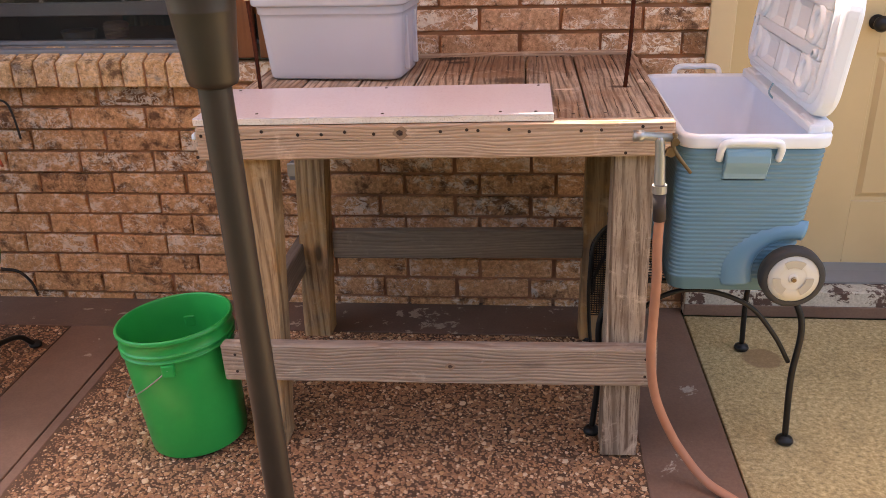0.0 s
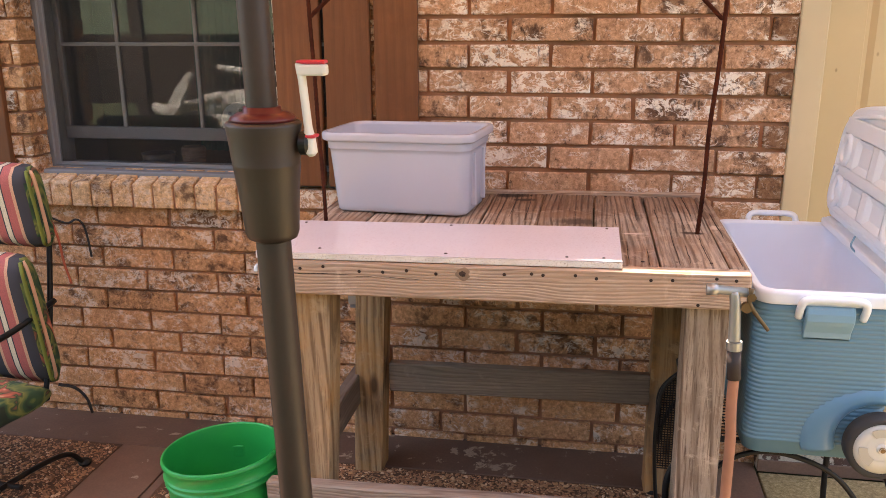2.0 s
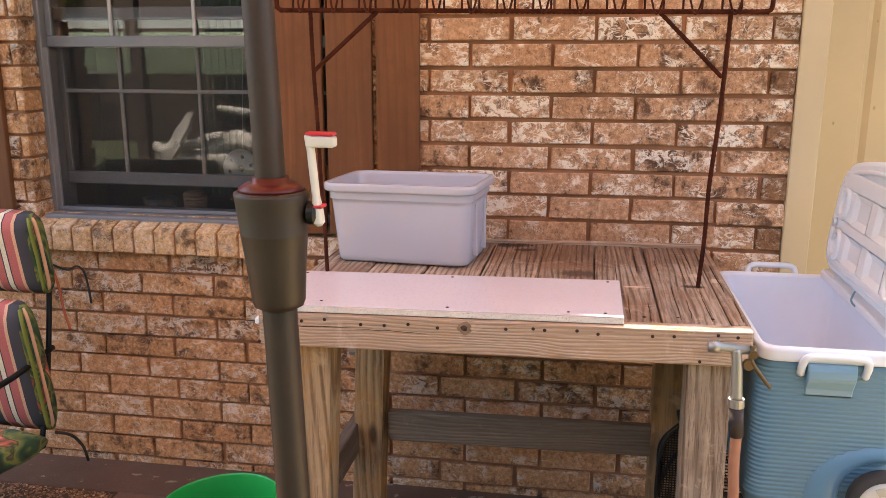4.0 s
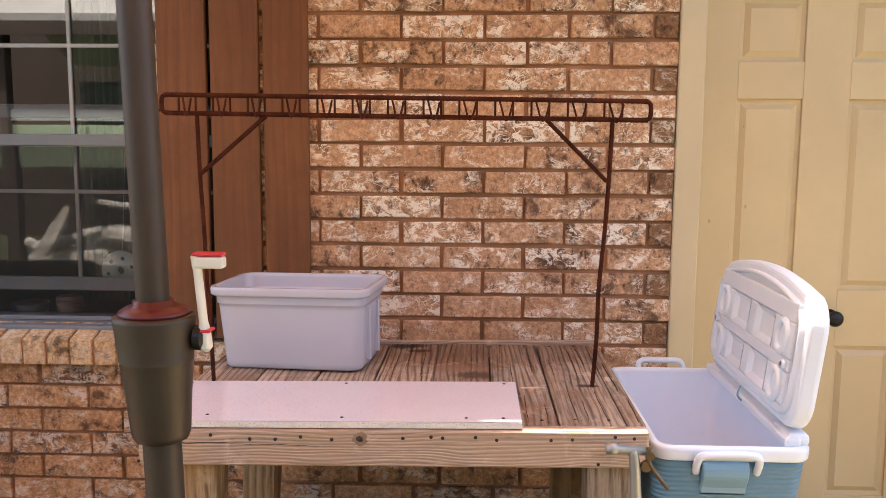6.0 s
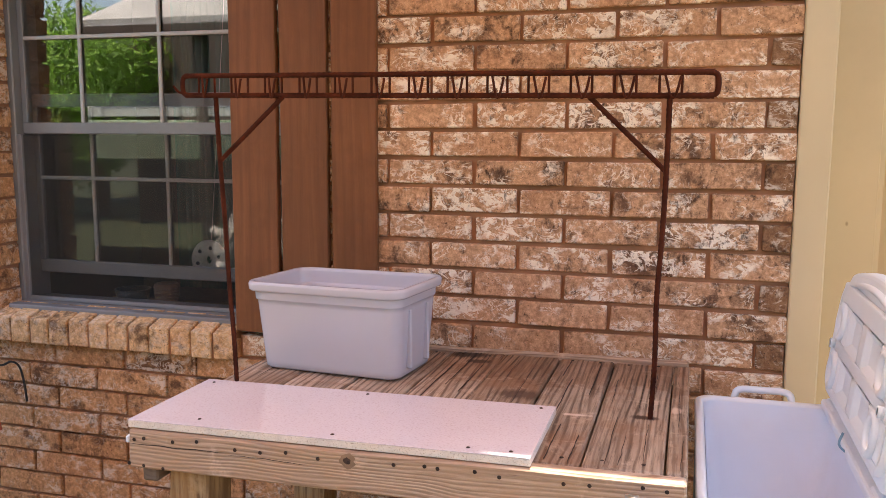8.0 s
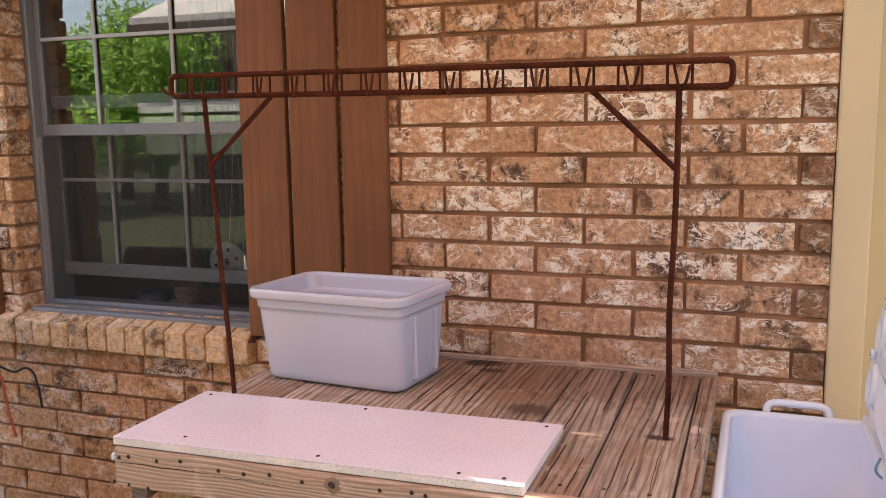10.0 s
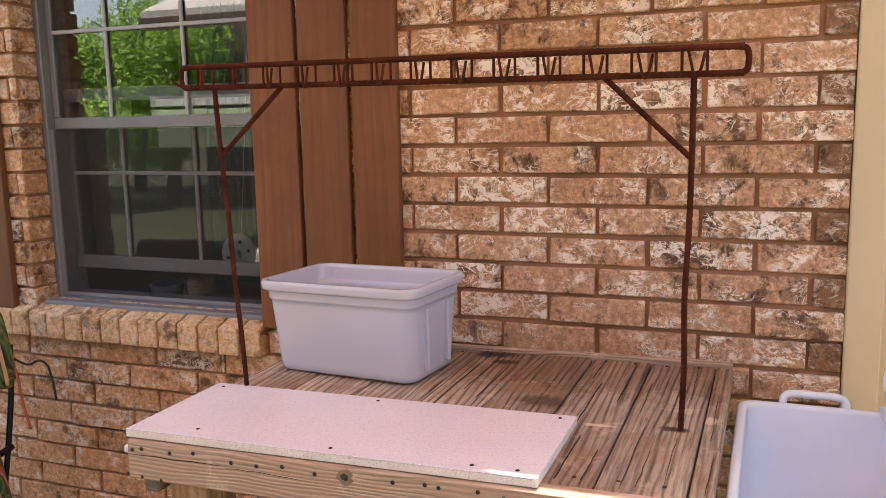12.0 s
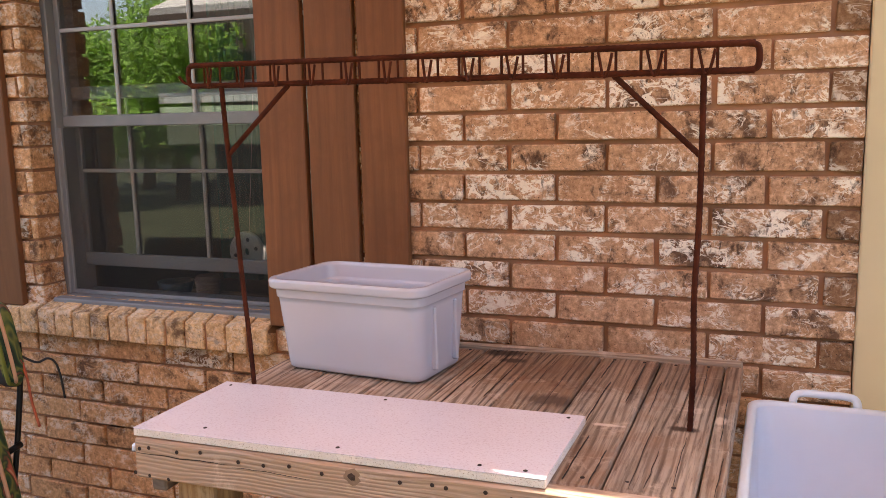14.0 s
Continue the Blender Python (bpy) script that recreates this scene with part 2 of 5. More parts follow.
M_LEG_GREY = wood_material("grey_mottled_post", (0.54, 0.42, 0.31), (0.11, 0.066, 0.042), "z", 1.25, 0.9, True, 60, "X", (0.20, 0.13, 0.085), 0.12, None, 0.7)
M_RAIL_DARK = wood_material("dark_pine", (0.28, 0.205, 0.14), (0.10, 0.066, 0.042), "x", 0.6, 0.85, True, 120, "Z")
M_RAIL_SIDE = wood_material("dark_pine_side", (0.30, 0.22, 0.165), (0.13, 0.085, 0.062), "y", 0.6, 0.85, True, 120, "Z")
M_NAIL = simple("rusty_nail", (0.05, 0.03, 0.022), 0.8, 0.3, 0.2, 60, 0.1)
M_RUST = simple("rusty_steel", (0.064, 0.016, 0.008), 0.9, 0.0, 0.5, 160, 0.5, 0.15)
M_BIN = simple("lilac_white_plastic", (0.525, 0.515, 0.575), 0.22, var=0.04, scale=14, bumps=0.02)
M_COOL_BLUE = simple("blue_plastic", (0.115, 0.235, 0.315), 0.38, var=0.07, scale=20, bumps=0)
M_COOL_PALE = simple("pale_blue_plastic", (0.19, 0.35, 0.46), 0.36, var=0.06, scale=20, bumps=0.03)
M_COOL_WHITE = simple("white_plastic", (0.76, 0.81, 0.88), 0.35, var=0.05, scale=16, bumps=0.03)
M_COOL_IN = simple("cooler_lining", (0.75, 0.82, 0.93), 0.42, var=0.05, scale=12, bumps=0.02)
M_TYRE = simple("black_tyre", (0.035, 0.033, 0.032), 0.8, var=0.2, scale=60)
M_HUB = simple("ivory_wheel", (0.60, 0.575, 0.51), 0.5, var=0.08, scale=30)
M_BUCKET = simple("green_plastic", (0.003, 0.33, 0.06), 0.36, var=0.14, scale=16, bumps=0.03)
M_WIRE = simple("galvanised_wire", (0.42, 0.40, 0.37), 0.45, 0.8, 0.15, 60)
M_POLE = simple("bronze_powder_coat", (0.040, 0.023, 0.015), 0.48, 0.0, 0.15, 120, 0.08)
M_HOUS = simple("dark_bronze_plastic", (0.040, 0.024, 0.015), 0.45, 0.0, 0.12, 90, 0.05)
M_RED = simple("dark_red_plastic", (0.10, 0.008, 0.010), 0.32, var=0.1, scale=30)
M_CRANK = simple("cream_plastic", (0.78, 0.73, 0.62), 0.4, var=0.06, scale=30)
M_CRANK_RED = simple("red_plastic_end", (0.62, 0.04, 0.06), 0.4, var=0.08, scale=30)
M_IRON = simple("black_wrought_iron", (0.016, 0.014, 0.013), 0.5, 0.4, 0.25, 90, 0.15)
M_HOSE = simple("terracotta_rubber", (0.38, 0.165, 0.092), 0.65, var=0.25, scale=40, bumps=0.1)
M_CHROME = simple("dull_chrome", (0.42, 0.41, 0.39), 0.46, 0.85, 0.12, 60, 0.05)
M_BRASS = simple("worn_brass", (0.17, 0.11, 0.055), 0.45, 0.7, 0.2, 60, 0.1)
M_GRIP = simple("dark_rubber_grip", (0.045, 0.03, 0.025), 0.7, var=0.15, scale=60)
M_BLACK = simple("black_metal_knob", (0.015, 0.014, 0.014), 0.4, 0.4, 0.1, 30, 0.0)


# ---- building helpers ----
def mesh_of(name, bm, mats, smooth=False):
    me = bpy.data.meshes.new(name)
    bmesh.ops.recalc_face_normals(bm, faces=bm.faces)
    bm.to_mesh(me)
    bm.free()
    for mt in mats if isinstance(mats, (list, tuple)) else [mats]:
        me.materials.append(mt)
    if smooth:
        me.polygons.foreach_set("use_smooth", [True] * len(me.polygons))
    return me


def crisp(rs, f=0.07):
    """Each ring doubled close by, so that smooth shading keeps its corners."""
    out = [rs[0]]
    for a, b_, c_ in zip(rs, rs[1:], rs[2:]):
        out.append([tuple(Vector(q).lerp(Vector(p), f)) for p, q in zip(a, b_)])
        out.append([tuple(Vector(q).lerp(Vector(p), f)) for p, q in zip(c_, b_)])
    return out + [rs[-1]]


def crisp_profile(pr, f=0.0012):
    """The same profile with a point just before and after each corner."""
    out = [pr[0]]
    for a, p, c_ in zip(pr, pr[1:], pr[2:]):
        p = Vector(p)
        for q in (Vector(a), Vector(c_)):
            d = q - p
            out.append(tuple(p + d * min(0.3, f / max(d.length, 1e-6))))
    return out + [pr[-1]]


def part(name, bm, material, parent=None, label="", smooth=False, m=None):
    """One mesh object, under a thing or a part if a parent is given."""
    ob = new(name, mesh_of(name, bm, material, smooth))
    if m is not None:
        ob.matrix_basis = m
    ob.parent = parent
    if label:
        ob["label"] = label
    return ob


def thing(name, label, category, group="", kind="", m=None):
    ob = new(name)
    ob.empty_display_size = 0.05
    if m is not None:
        ob.matrix_basis = m
    return tagged(ob, label, category, group, kind)


def box(lo, hi, bevel=0.0, seg=1, bm=None, rough=0.0):
    """A box from corner to corner with rounded edges, its corners a little uneven if rough."""
    own = bm is None
    bm = bm or bmesh.new()
    r = bmesh.ops.create_cube(bm, size=1)
    c = [(a + b) / 2 for a, b in zip(lo, hi)]
    d = [b - a for a, b in zip(lo, hi)]
    for v in r["verts"]:
        v.co = Vector([c[i] + v.co[i] * d[i] + (random.uniform(-rough, rough) if rough else 0) for i in range(3)])
    if bevel:
        es = list({e for v in r["verts"] for e in v.link_edges})
        bmesh.ops.bevel(bm, geom=es, offset=bevel, segments=seg, affect="EDGES", profile=0.5)
    return bm


def lathe(profile, steps=40, bm=None, m=None):
    """A turned shape from (radius, height) pairs."""
    bm = bm or bmesh.new()
    rings = []
    for r, z in profile:
        if r < 1e-6:
            rings.append([bm.verts.new((0, 0, z))])
        else:
            rings.append([bm.verts.new((r * math.cos(2 * math.pi * i / steps), r * math.sin(2 * math.pi * i / steps), z)) for i in range(steps)])
    for a, b in zip(rings, rings[1:]):
        for i in range(steps):
            j = (i + 1) % steps
            f = [a[i % len(a)], a[j % len(a)], b[j % len(b)], b[i % len(b)]]
            f = list(dict.fromkeys(f))
            if len(f) > 2:
                bm.faces.new(f)
    if m is not None:
        bmesh.ops.transform(bm, matrix=m, verts=[v for ring in rings for v in ring])
    return bm


def smooth_path(pts, n=8):
    """Points along a smooth curve through pts."""
    p = [Vector(q) for q in pts]
    p = [2 * p[0] - p[1], *p, 2 * p[-1] - p[-2]]
    out = []
    for i in range(1, len(p) - 2):
        for k in range(n):
            t = k / n
            out.append(0.5 * ((2 * p[i]) + (p[i + 1] - p[i - 1]) * t + (2 * p[i - 1] - 5 * p[i] + 4 * p[i + 1] - p[i + 2]) * t * t + (3 * p[i] - p[i - 1] - 3 * p[i + 1] + p[i + 2]) * t ** 3))
    out.append(p[-2])
    return out


def tube(pts, r, sides=10, bm=None, wobble=0.0, closed=False):
    """A round bar along points; r is a number or a function of 0..1."""
    bm = bm or bmesh.new()
    pts = [Vector(q) for q in pts]
    rings, up = [], Vector((0.31, 0.22, 0.92)).normalized()
    n = len(pts)
    for i, p in enumerate(pts):
        d = (pts[(i + 1) % n if closed else min(i + 1, n - 1)] - pts[i - 1 if closed else max(i - 1, 0)]).normalized()
        a = d.cross(up)
        if a.length < 1e-3:
            a = d.cross(Vector((1, 0, 0)))
        a.normalize()
        b = d.cross(a)
        up = -b if b.dot(up) < 0 else b
        a = d.cross(up).normalized()
        rr = (r(i / max(1, n - 1)) if callable(r) else r) * (1 + random.uniform(-wobble, wobble))
        rings.append([bm.verts.new(p + rr * (math.cos(2 * math.pi * k / sides) * a + math.sin(2 * math.pi * k / sides) * up)) for k in range(sides)])
    pairs = list(zip(rings, rings[1:])) + ([(rings[-1], rings[0])] if closed else [])
    for x, y in pairs:
        for k in range(sides):
            bm.faces.new((x[k], x[(k + 1) % sides], y[(k + 1) % sides], y[k]))
    if not closed:
        bm.faces.new(rings[0])
        bm.faces.new(list(reversed(rings[-1])))
    return bm


def rounded(w, d, r, seg=6):
    """Outline of a rounded rectangle, w by d, round the origin."""
    out = []
    for cx, cy, a0 in ((w / 2 - r, d / 2 - r, 0), (-w / 2 + r, d / 2 - r, 90), (-w / 2 + r, -d / 2 + r, 180), (w / 2 - r, -d / 2 + r, 270)):
        for k in range(seg + 1):
            a = radians(a0 + 90 * k / seg)
            out.append((cx + r * math.cos(a), cy + r * math.sin(a)))
    return out


def loft(rings, bm=None, cap_start=True, cap_end=True):
    """A skin over rings of equally many 3D points."""
    bm = bm or bmesh.new()
    vr = [[bm.verts.new(p) for p in ring] for ring in rings]
    n = len(vr[0])
    for a, b in zip(vr, vr[1:]):
        for i in range(n):
            bm.faces.new((a[i], a[(i + 1) % n], b[(i + 1) % n], b[i]))
    if cap_start:
        bm.faces.new(list(reversed(vr[0])))
    if cap_end:
        bm.faces.new(vr[-1])
    return bm


def structure(name, label, category, bm, material, m=None):
    return tagged(part(name, bm, material, m=m), label, category, kind="structure")


# ---- ground ----
C, ZT = 0.0794, 1.616           # brick course and the height of one bed joint
M_GRASS = simple("lawn", (0.052, 0.062, 0.024), 0.95, var=0.4, scale=12, bumps=0.6)
M_BASE = simple("brown_aggregate_bed", (0.115, 0.058, 0.030), 0.95, var=0.35, scale=90, bumps=0.7)


def worn_paint(name, paint, bare, amount=0.62, scale=7, spot=None):
    m, nt, b = nodes_of(name, 0.75)
    v = coords(nt, shift=False)
    wear = noise_tex(nt, v, scale, 9, 0.68, 0.4)
    if spot:
        ds_ = nt.nodes.new("ShaderNodeVectorMath")
        ds_.operation = "DISTANCE"
        ds_.inputs[1].default_value = spot
        nt.links.new(v, ds_.inputs[0])
        near = ramp(nt, ds_.outputs["Value"], [(0.0, (0.12,) * 3), (0.10, (0.05,) * 3), (0.24, G0)])
        wear = mix(nt, 1.0, noise_tex(nt, v, scale * 2.2, 9, 0.72, 0.4), near, "ADD")
    grain = noise_tex(nt, v, 120, 5, 0.7)
    tone = ramp(nt, noise_tex(nt, v, 2.3, 5, 0.6), [(0.3, tuple(c * 0.72 for c in paint)), (0.7, tuple(c * 1.25 for c in paint))])
    tone = mix(nt, ramp(nt, wear, [(amount, G0), (amount + 0.03, G1)]), tone, bare)
    tone = mix(nt, ramp(nt, grain, [(0.4, (0.28, 0.28, 0.28)), (0.62, G0)]), tone, tuple(c * 0.5 for c in paint))
    nt.links.new(tone, b.inputs["Base Color"])
    bump(nt, b, mix(nt, 0.5, wear, grain), 0.3, 0.003)
    return m


M_BROWN = worn_paint("worn_brown_floor_paint", (0.19, 0.105, 0.068), (0.46, 0.38, 0.30), 0.635)
M_BROWN_SPOT = worn_paint("peeled_brown_floor_paint", (0.145, 0.084, 0.056), (0.38, 0.305, 0.23), 0.615, 7, (-0.30, -0.10, 0.0))
M_SLAB, nt, b = nodes_of("mossy_concrete", 0.85)
v = coords(nt, shift=False)
fine = noise_tex(nt, v, 70, 9, 0.82)
c = ramp(nt, noise_tex(nt, v, 3.0, 7, 0.65), [(0.3, (0.25, 0.19, 0.10)), (0.5, (0.40, 0.315, 0.175)), (0.7, (0.50, 0.41, 0.26))])
c = mix(nt, 0.72, c, ramp(nt, fine, [(0.36, (0.085, 0.080, 0.042)), (0.5, (0.38, 0.30, 0.175)), (0.64, (0.72, 0.62, 0.44))]))
c = mix(nt, ramp(nt, noise_tex(nt, v, 9, 6, 0.7), [(0.50, G0), (0.70, (0.45, 0.45, 0.45))]), c, (0.20, 0.15, 0.08))
ds = nt.nodes.new("ShaderNodeVectorMath")
ds.operation = "DISTANCE"
ds.inputs[1].default_value = (0.835, -0.335, 0.0)
nt.links.new(v, ds.inputs[0])
c = mix(nt, 1.0, c, (0.98, 0.90, 0.70), "MULTIPLY")
c = mix(nt, ramp(nt, ds.outputs["Value"], [(0.0, (0.7, 0.7, 0.7)), (0.055, (0.75, 0.75, 0.75)), (0.068, G0)]), c, (0.20, 0.115, 0.05))
nt.links.new(c, b.inputs["Base Color"])
bump(nt, b, fine, 0.5, 0.004)
M_STEP = worn_paint("peeling_step_paint", (0.10, 0.05, 0.035), (0.60, 0.53, 0.42), 0.455, 11)
# Unseen patio end at y = -2.7 and the dark lawn cut bounced light.
ground = structure("ground", "short green lawn beyond the patio", "lawn", box((-60, -60, -0.4), (60, 60, -0.03)), M_GRASS)
structure("floor_aggregate", "pebbled exposed-aggregate patio slab, brown and tan", "patio floor", box((-1.285, -2.7, -0.2), (0.39, -0.22, 0.0)), M_BASE)
structure("floor_aggregate_side", "pebbled exposed-aggregate patio slab beside the house", "patio floor", box((-3.4, -2.7, -0.2), (-1.545, -0.22, 0.0)), M_BASE)
structure("floor_strip_wall", "brown painted concrete strip along the house, worn", "patio floor", box((-4.2, -0.216, -0.2), (0.386, 0.1, 0.001), 0.002), M_BROWN_SPOT)
structure("floor_strip_side", "brown painted concrete strip between pebbled slabs", "patio floor", box((-1.541, -2.7, -0.2), (-1.312, -0.22, 0.002), 0.002), M_BROWN)
structure("floor_strip_edge", "narrow brown painted concrete edge along the joint", "patio floor", box((-1.307, -2.7, -0.2), (-1.275, -0.22, 0.002), 0.002), M_BROWN)
structure("floor_strip_door", "brown painted concrete strip, paint worn and scuffed", "patio floor", box((0.39, -2.7, -0.2), (0.632, 0.1, 0.002), 0.002), M_BROWN)
structure("floor_slab", "stained tan concrete slab before the door", "patio floor", box((0.638, -2.7, -0.2), (4.4, -0.053, 0.0), 0.003), M_SLAB)

# ---- house wall ----
WX0, WX1 = -1.900, -0.70        # window opening
WZ0, WZ1 = 0.90, 2.30
DX0, DX1 = 0.64, 1.66           # door opening
wb = bmesh.new()
for lo, hi in (((-5.0, 0.015, 0.0), (WX0 - 0.008, 0.25, 2.6)), ((WX1, 0.015, 0.0), (DX0 - 0.006, 0.25, 2.6)), ((WX0 - 0.008, 0.015, 0.0), (WX1, 0.25, WZ0 - 0.01)),
               ((WX0 - 0.008, 0.015, WZ1), (WX1, 0.25, 2.6)), ((DX1, 0.015, 0.0), (5.0, 0.25, 2.6)), ((DX0 - 0.006, 0.015, 2.18), (DX1, 0.25, 2.6))):
    box(lo, hi, bm=wb)
wall = structure("wall_north", "brown and tan brick house wall with white lime smears", "wall", wb, M_MORTAR)
# Unseen eave, added and placed to trim the sun to a stripe.
structure("ceiling_eave", "plain board soffit, out of view, its edge set for the sun stripe", "soffit", box((-5.2, -0.472, 2.40), (5.2, 0.25, 2.52)), M_TRIM)
# Unseen room walls, their dimness put into the plaster colour.
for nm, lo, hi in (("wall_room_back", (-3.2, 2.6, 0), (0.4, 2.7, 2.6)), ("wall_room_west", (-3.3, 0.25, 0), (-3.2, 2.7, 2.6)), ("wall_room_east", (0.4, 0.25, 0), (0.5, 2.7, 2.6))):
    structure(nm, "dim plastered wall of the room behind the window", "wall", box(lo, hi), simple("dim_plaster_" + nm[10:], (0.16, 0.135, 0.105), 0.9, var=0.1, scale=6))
structure("floor_room", "dark floor of the room behind the window", "floor", box((-3.3, 0.25, -0.1), (0.5, 2.7, 0.0)), M_BROWN)
structure("ceiling_room", "plain ceiling of the room behind the window", "ceiling", box((-3.3, 0.25, 2.6), (0.5, 2.7, 2.7)), M_TRIM)

# ---- shutters ----
M_LIT_EDGE = simple("ragged_lit_edge", (0.70, 0.62, 0.50), 0.8, var=0.3, scale=120, bumps=0.5)
def shutter(x0, label):
    sh = thing("shutter", label, "shutter", "board shutters beside the window")
    for a, b in ((0.0, 0.152), (0.166, 0.316), (0.331, 0.470)):
        part("board", box((x0 + a, -0.024, 0.912), (x0 + b, 0.0, 2.35), 0.003, rough=0.0008), M_SHUTTER, sh)
    for z in (1.05, 2.2):
        part("batten", box((x0 + 0.02, 0.001, z), (x0 + 0.45, 0.008, z + 0.09)), M_SHUTTER, sh)
    # White bits put in for the brightly lit brick edge by the shutter.
    for k in range(26):
        z = 0.93 + k * 0.054
        part("edge_bead", box((x0 - 0.006, -0.010 + random.uniform(-0.003, 0.003), z), (x0 - 0.0005, 0.0, z + random.uniform(0.03, 0.05)), 0.0015), M_LIT_EDGE, sh)
    return sh


shutter(-0.968, "brown painted board shutter with gaps between three boards")
shutter(-2.44, "brown painted board shutter at the far window jamb")

# ---- window ----
win = tagged(thing("window_1", "grey aluminium sash window, lower sash raised a little", "window"), kind="structure")
fy0, fy1 = 0.105, 0.235
for nm, lo, hi in (("window_frame", (WX0 - 0.008, fy0, WZ0 + 0.0), (WX0 + 0.018, fy1, WZ1)), ("window_frame", (WX1 - 0.045, fy0, WZ0), (WX1, fy1, WZ1)),
                   ("window_frame", (WX0 + 0.018, fy0, WZ1 - 0.04), (WX1 - 0.045, fy1, WZ1)), ("window_sill", (WX0 + 0.018, 0.022, WZ0 - 0.002), (WX1 - 0.045, fy1, WZ0 + 0.036))):
    part(nm, box(lo, hi, 0.004), M_ALU, win)
gx0, gx1 = WX0 + 0.018, WX1 - 0.045


def sash(z0, z1, y, cols, rows, rail, bars):
    s = part("sash_rail", box((gx0, y - 0.012, z0), (gx1, y + 0.012, z0 + rail), 0.003), M_ALU, win)
    part("sash_rail", box((gx0, y - 0.012, z1 - rail), (gx1, y + 0.012, z1), 0.003), M_ALU, win)
    for x in (gx0, gx1 - 0.022):
        part("sash_stile", box((x, y - 0.012, z0 + rail), (x + 0.022, y + 0.012, z1 - rail), 0.003), M_ALU, win)
    pane = part("pane", box((gx0 + 0.022, y - 0.002, z0 + rail), (gx1 - 0.022, y + 0.002, z1 - rail)), M_GLASS, win)
    pane.visible_shadow = False
    for i in cols:
        part("muntin", box((i - 0.0065, y - 0.012, z0 + rail), (i + 0.0065, y - 0.003, z1 - rail), 0.002), bars, win)
    for z in rows:
        part("muntin", box((gx0 + 0.022, y - 0.0125, z - 0.0065), (gx1 - 0.022, y - 0.0035, z + 0.0065), 0.002), bars, win)


sash(1.520, 2.26, 0.150, (-1.631, -1.319, -1.007), (1.848,), 0.040, M_MUNTIN)
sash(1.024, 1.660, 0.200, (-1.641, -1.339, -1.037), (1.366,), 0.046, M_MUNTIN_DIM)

M_SCREEN, nt, b = nodes_of("insect_screen", 0.8)
b.inputs["Base Color"].default_value = (0.045, 0.037, 0.028, 1)
wv = nt.nodes.new("ShaderNodeTexChecker")
wv.inputs["Scale"].default_value = 900
nt.links.new(coords(nt, shift=False), wv.inputs["Vector"])
tp = nt.nodes.new("ShaderNodeBsdfTransparent")
ms = nt.nodes.new("ShaderNodeMixShader")
nt.links.new(mix(nt, wv.outputs["Fac"], (0.17, 0.17, 0.17), (0.25, 0.25, 0.25)), ms.inputs[0])
nt.links.new(tp.outputs[0], ms.inputs[1])
nt.links.new(b.outputs[0], ms.inputs[2])
nt.links.new(ms.outputs[0], nt.nodes["Material Output"].inputs["Surface"])
part("insect_screen", box((gx0 + 0.001, 0.118, WZ0 + 0.038), (gx1 - 0.001, 0.1185, 1.518)), M_SCREEN, win, "fine dark insect screen over the lower half")
for lo, hi in (((gx0, 0.108, WZ0 + 0.0365), (gx0 + 0.018, 0.128, 1.519)), ((gx1 - 0.018, 0.108, WZ0 + 0.0365), (gx1, 0.128, 1.519)), ((gx0 + 0.018, 0.108, WZ0 + 0.0365), (gx1 - 0.018, 0.128, WZ0 + 0.050))):
    part("screen_frame", box(lo, hi, 0.002), M_ALU, win)

# ---- door ----
part_door = tagged(thing("door_1", "cream painted six-panel door, closed, with small scuffs", "door"), kind="structure")
DY = 0.12


def door_leaf(x0, x1, z0, z1, cols, rows):
    """A leaf with sunk panels: stiles and rails proud, raised fields inside."""
    xs = [x0] + [v for c in cols for v in c] + [x1]
    for a, b in zip(xs[::2], xs[1::2]):
        part("stile", box((a, DY, z0), (b, DY + 0.04, z1), 0.0015), M_DOOR, part_door)
    zs = [z0] + [v for r in rows for v in r] + [z1]
    for ca, cb in cols:
        for a, b in zip(zs[::2], zs[1::2]):
            part("rail", box((ca, DY + 0.0005, a), (cb, DY + 0.04, b), 0.0015), M_DOOR, part_door)
        for a, b in rows:
            bm = bmesh.new()
            o = [[(ca, DY + 0.011, a), (cb, DY + 0.011, a), (cb, DY + 0.011, b), (ca, DY + 0.011, b)],
                 [(ca + 0.014, DY + 0.013, a + 0.014), (cb - 0.014, DY + 0.013, a + 0.014), (cb - 0.014, DY + 0.013, b - 0.014), (ca + 0.014, DY + 0.013, b - 0.014)],
                 [(ca + 0.032, DY + 0.003, a + 0.032), (cb - 0.032, DY + 0.003, a + 0.032), (cb - 0.032, DY + 0.003, b - 0.032), (ca + 0.032, DY + 0.003, b - 0.032)]]
            loft(o, bm, cap_start=False)
            part("panel", bm, M_DOOR, part_door)


door_leaf(0.722, 1.52, 0.138, 2.13, ((0.852, 1.058), (1.205, 1.40)), ((0.372, 0.885), (1.072, 1.685), (1.803, 2.00)))
knob = part("door_knob", lathe([(0, 0), (0.024, 0), (0.024, 0.006), (0.010, 0.010), (0.010, 0.028), (0.022, 0.036), (0.026, 0.05), (0.018, 0.062), (0, 0.064)], 24, m=pose(1.185, DY, 0.985, 90)), M_BLACK, part_door, "small black door knob", True)
structure("door_jamb_west", "cream painted door jamb beside the brick", "door jamb", box((0.6355, -0.006, 0.10), (0.716, 0.19, 2.18), 0.004), M_TRIM)
structure("door_stop", "narrow cream painted door stop", "trim", box((0.7165, 0.085, 0.138), (0.726, 0.1195, 2.135), 0.002), M_TRIM)
structure("door_jamb_east", "cream painted door jamb", "door jamb", box((1.527, -0.006, 0.10), (1.655, 0.19, 2.18), 0.004), M_TRIM)
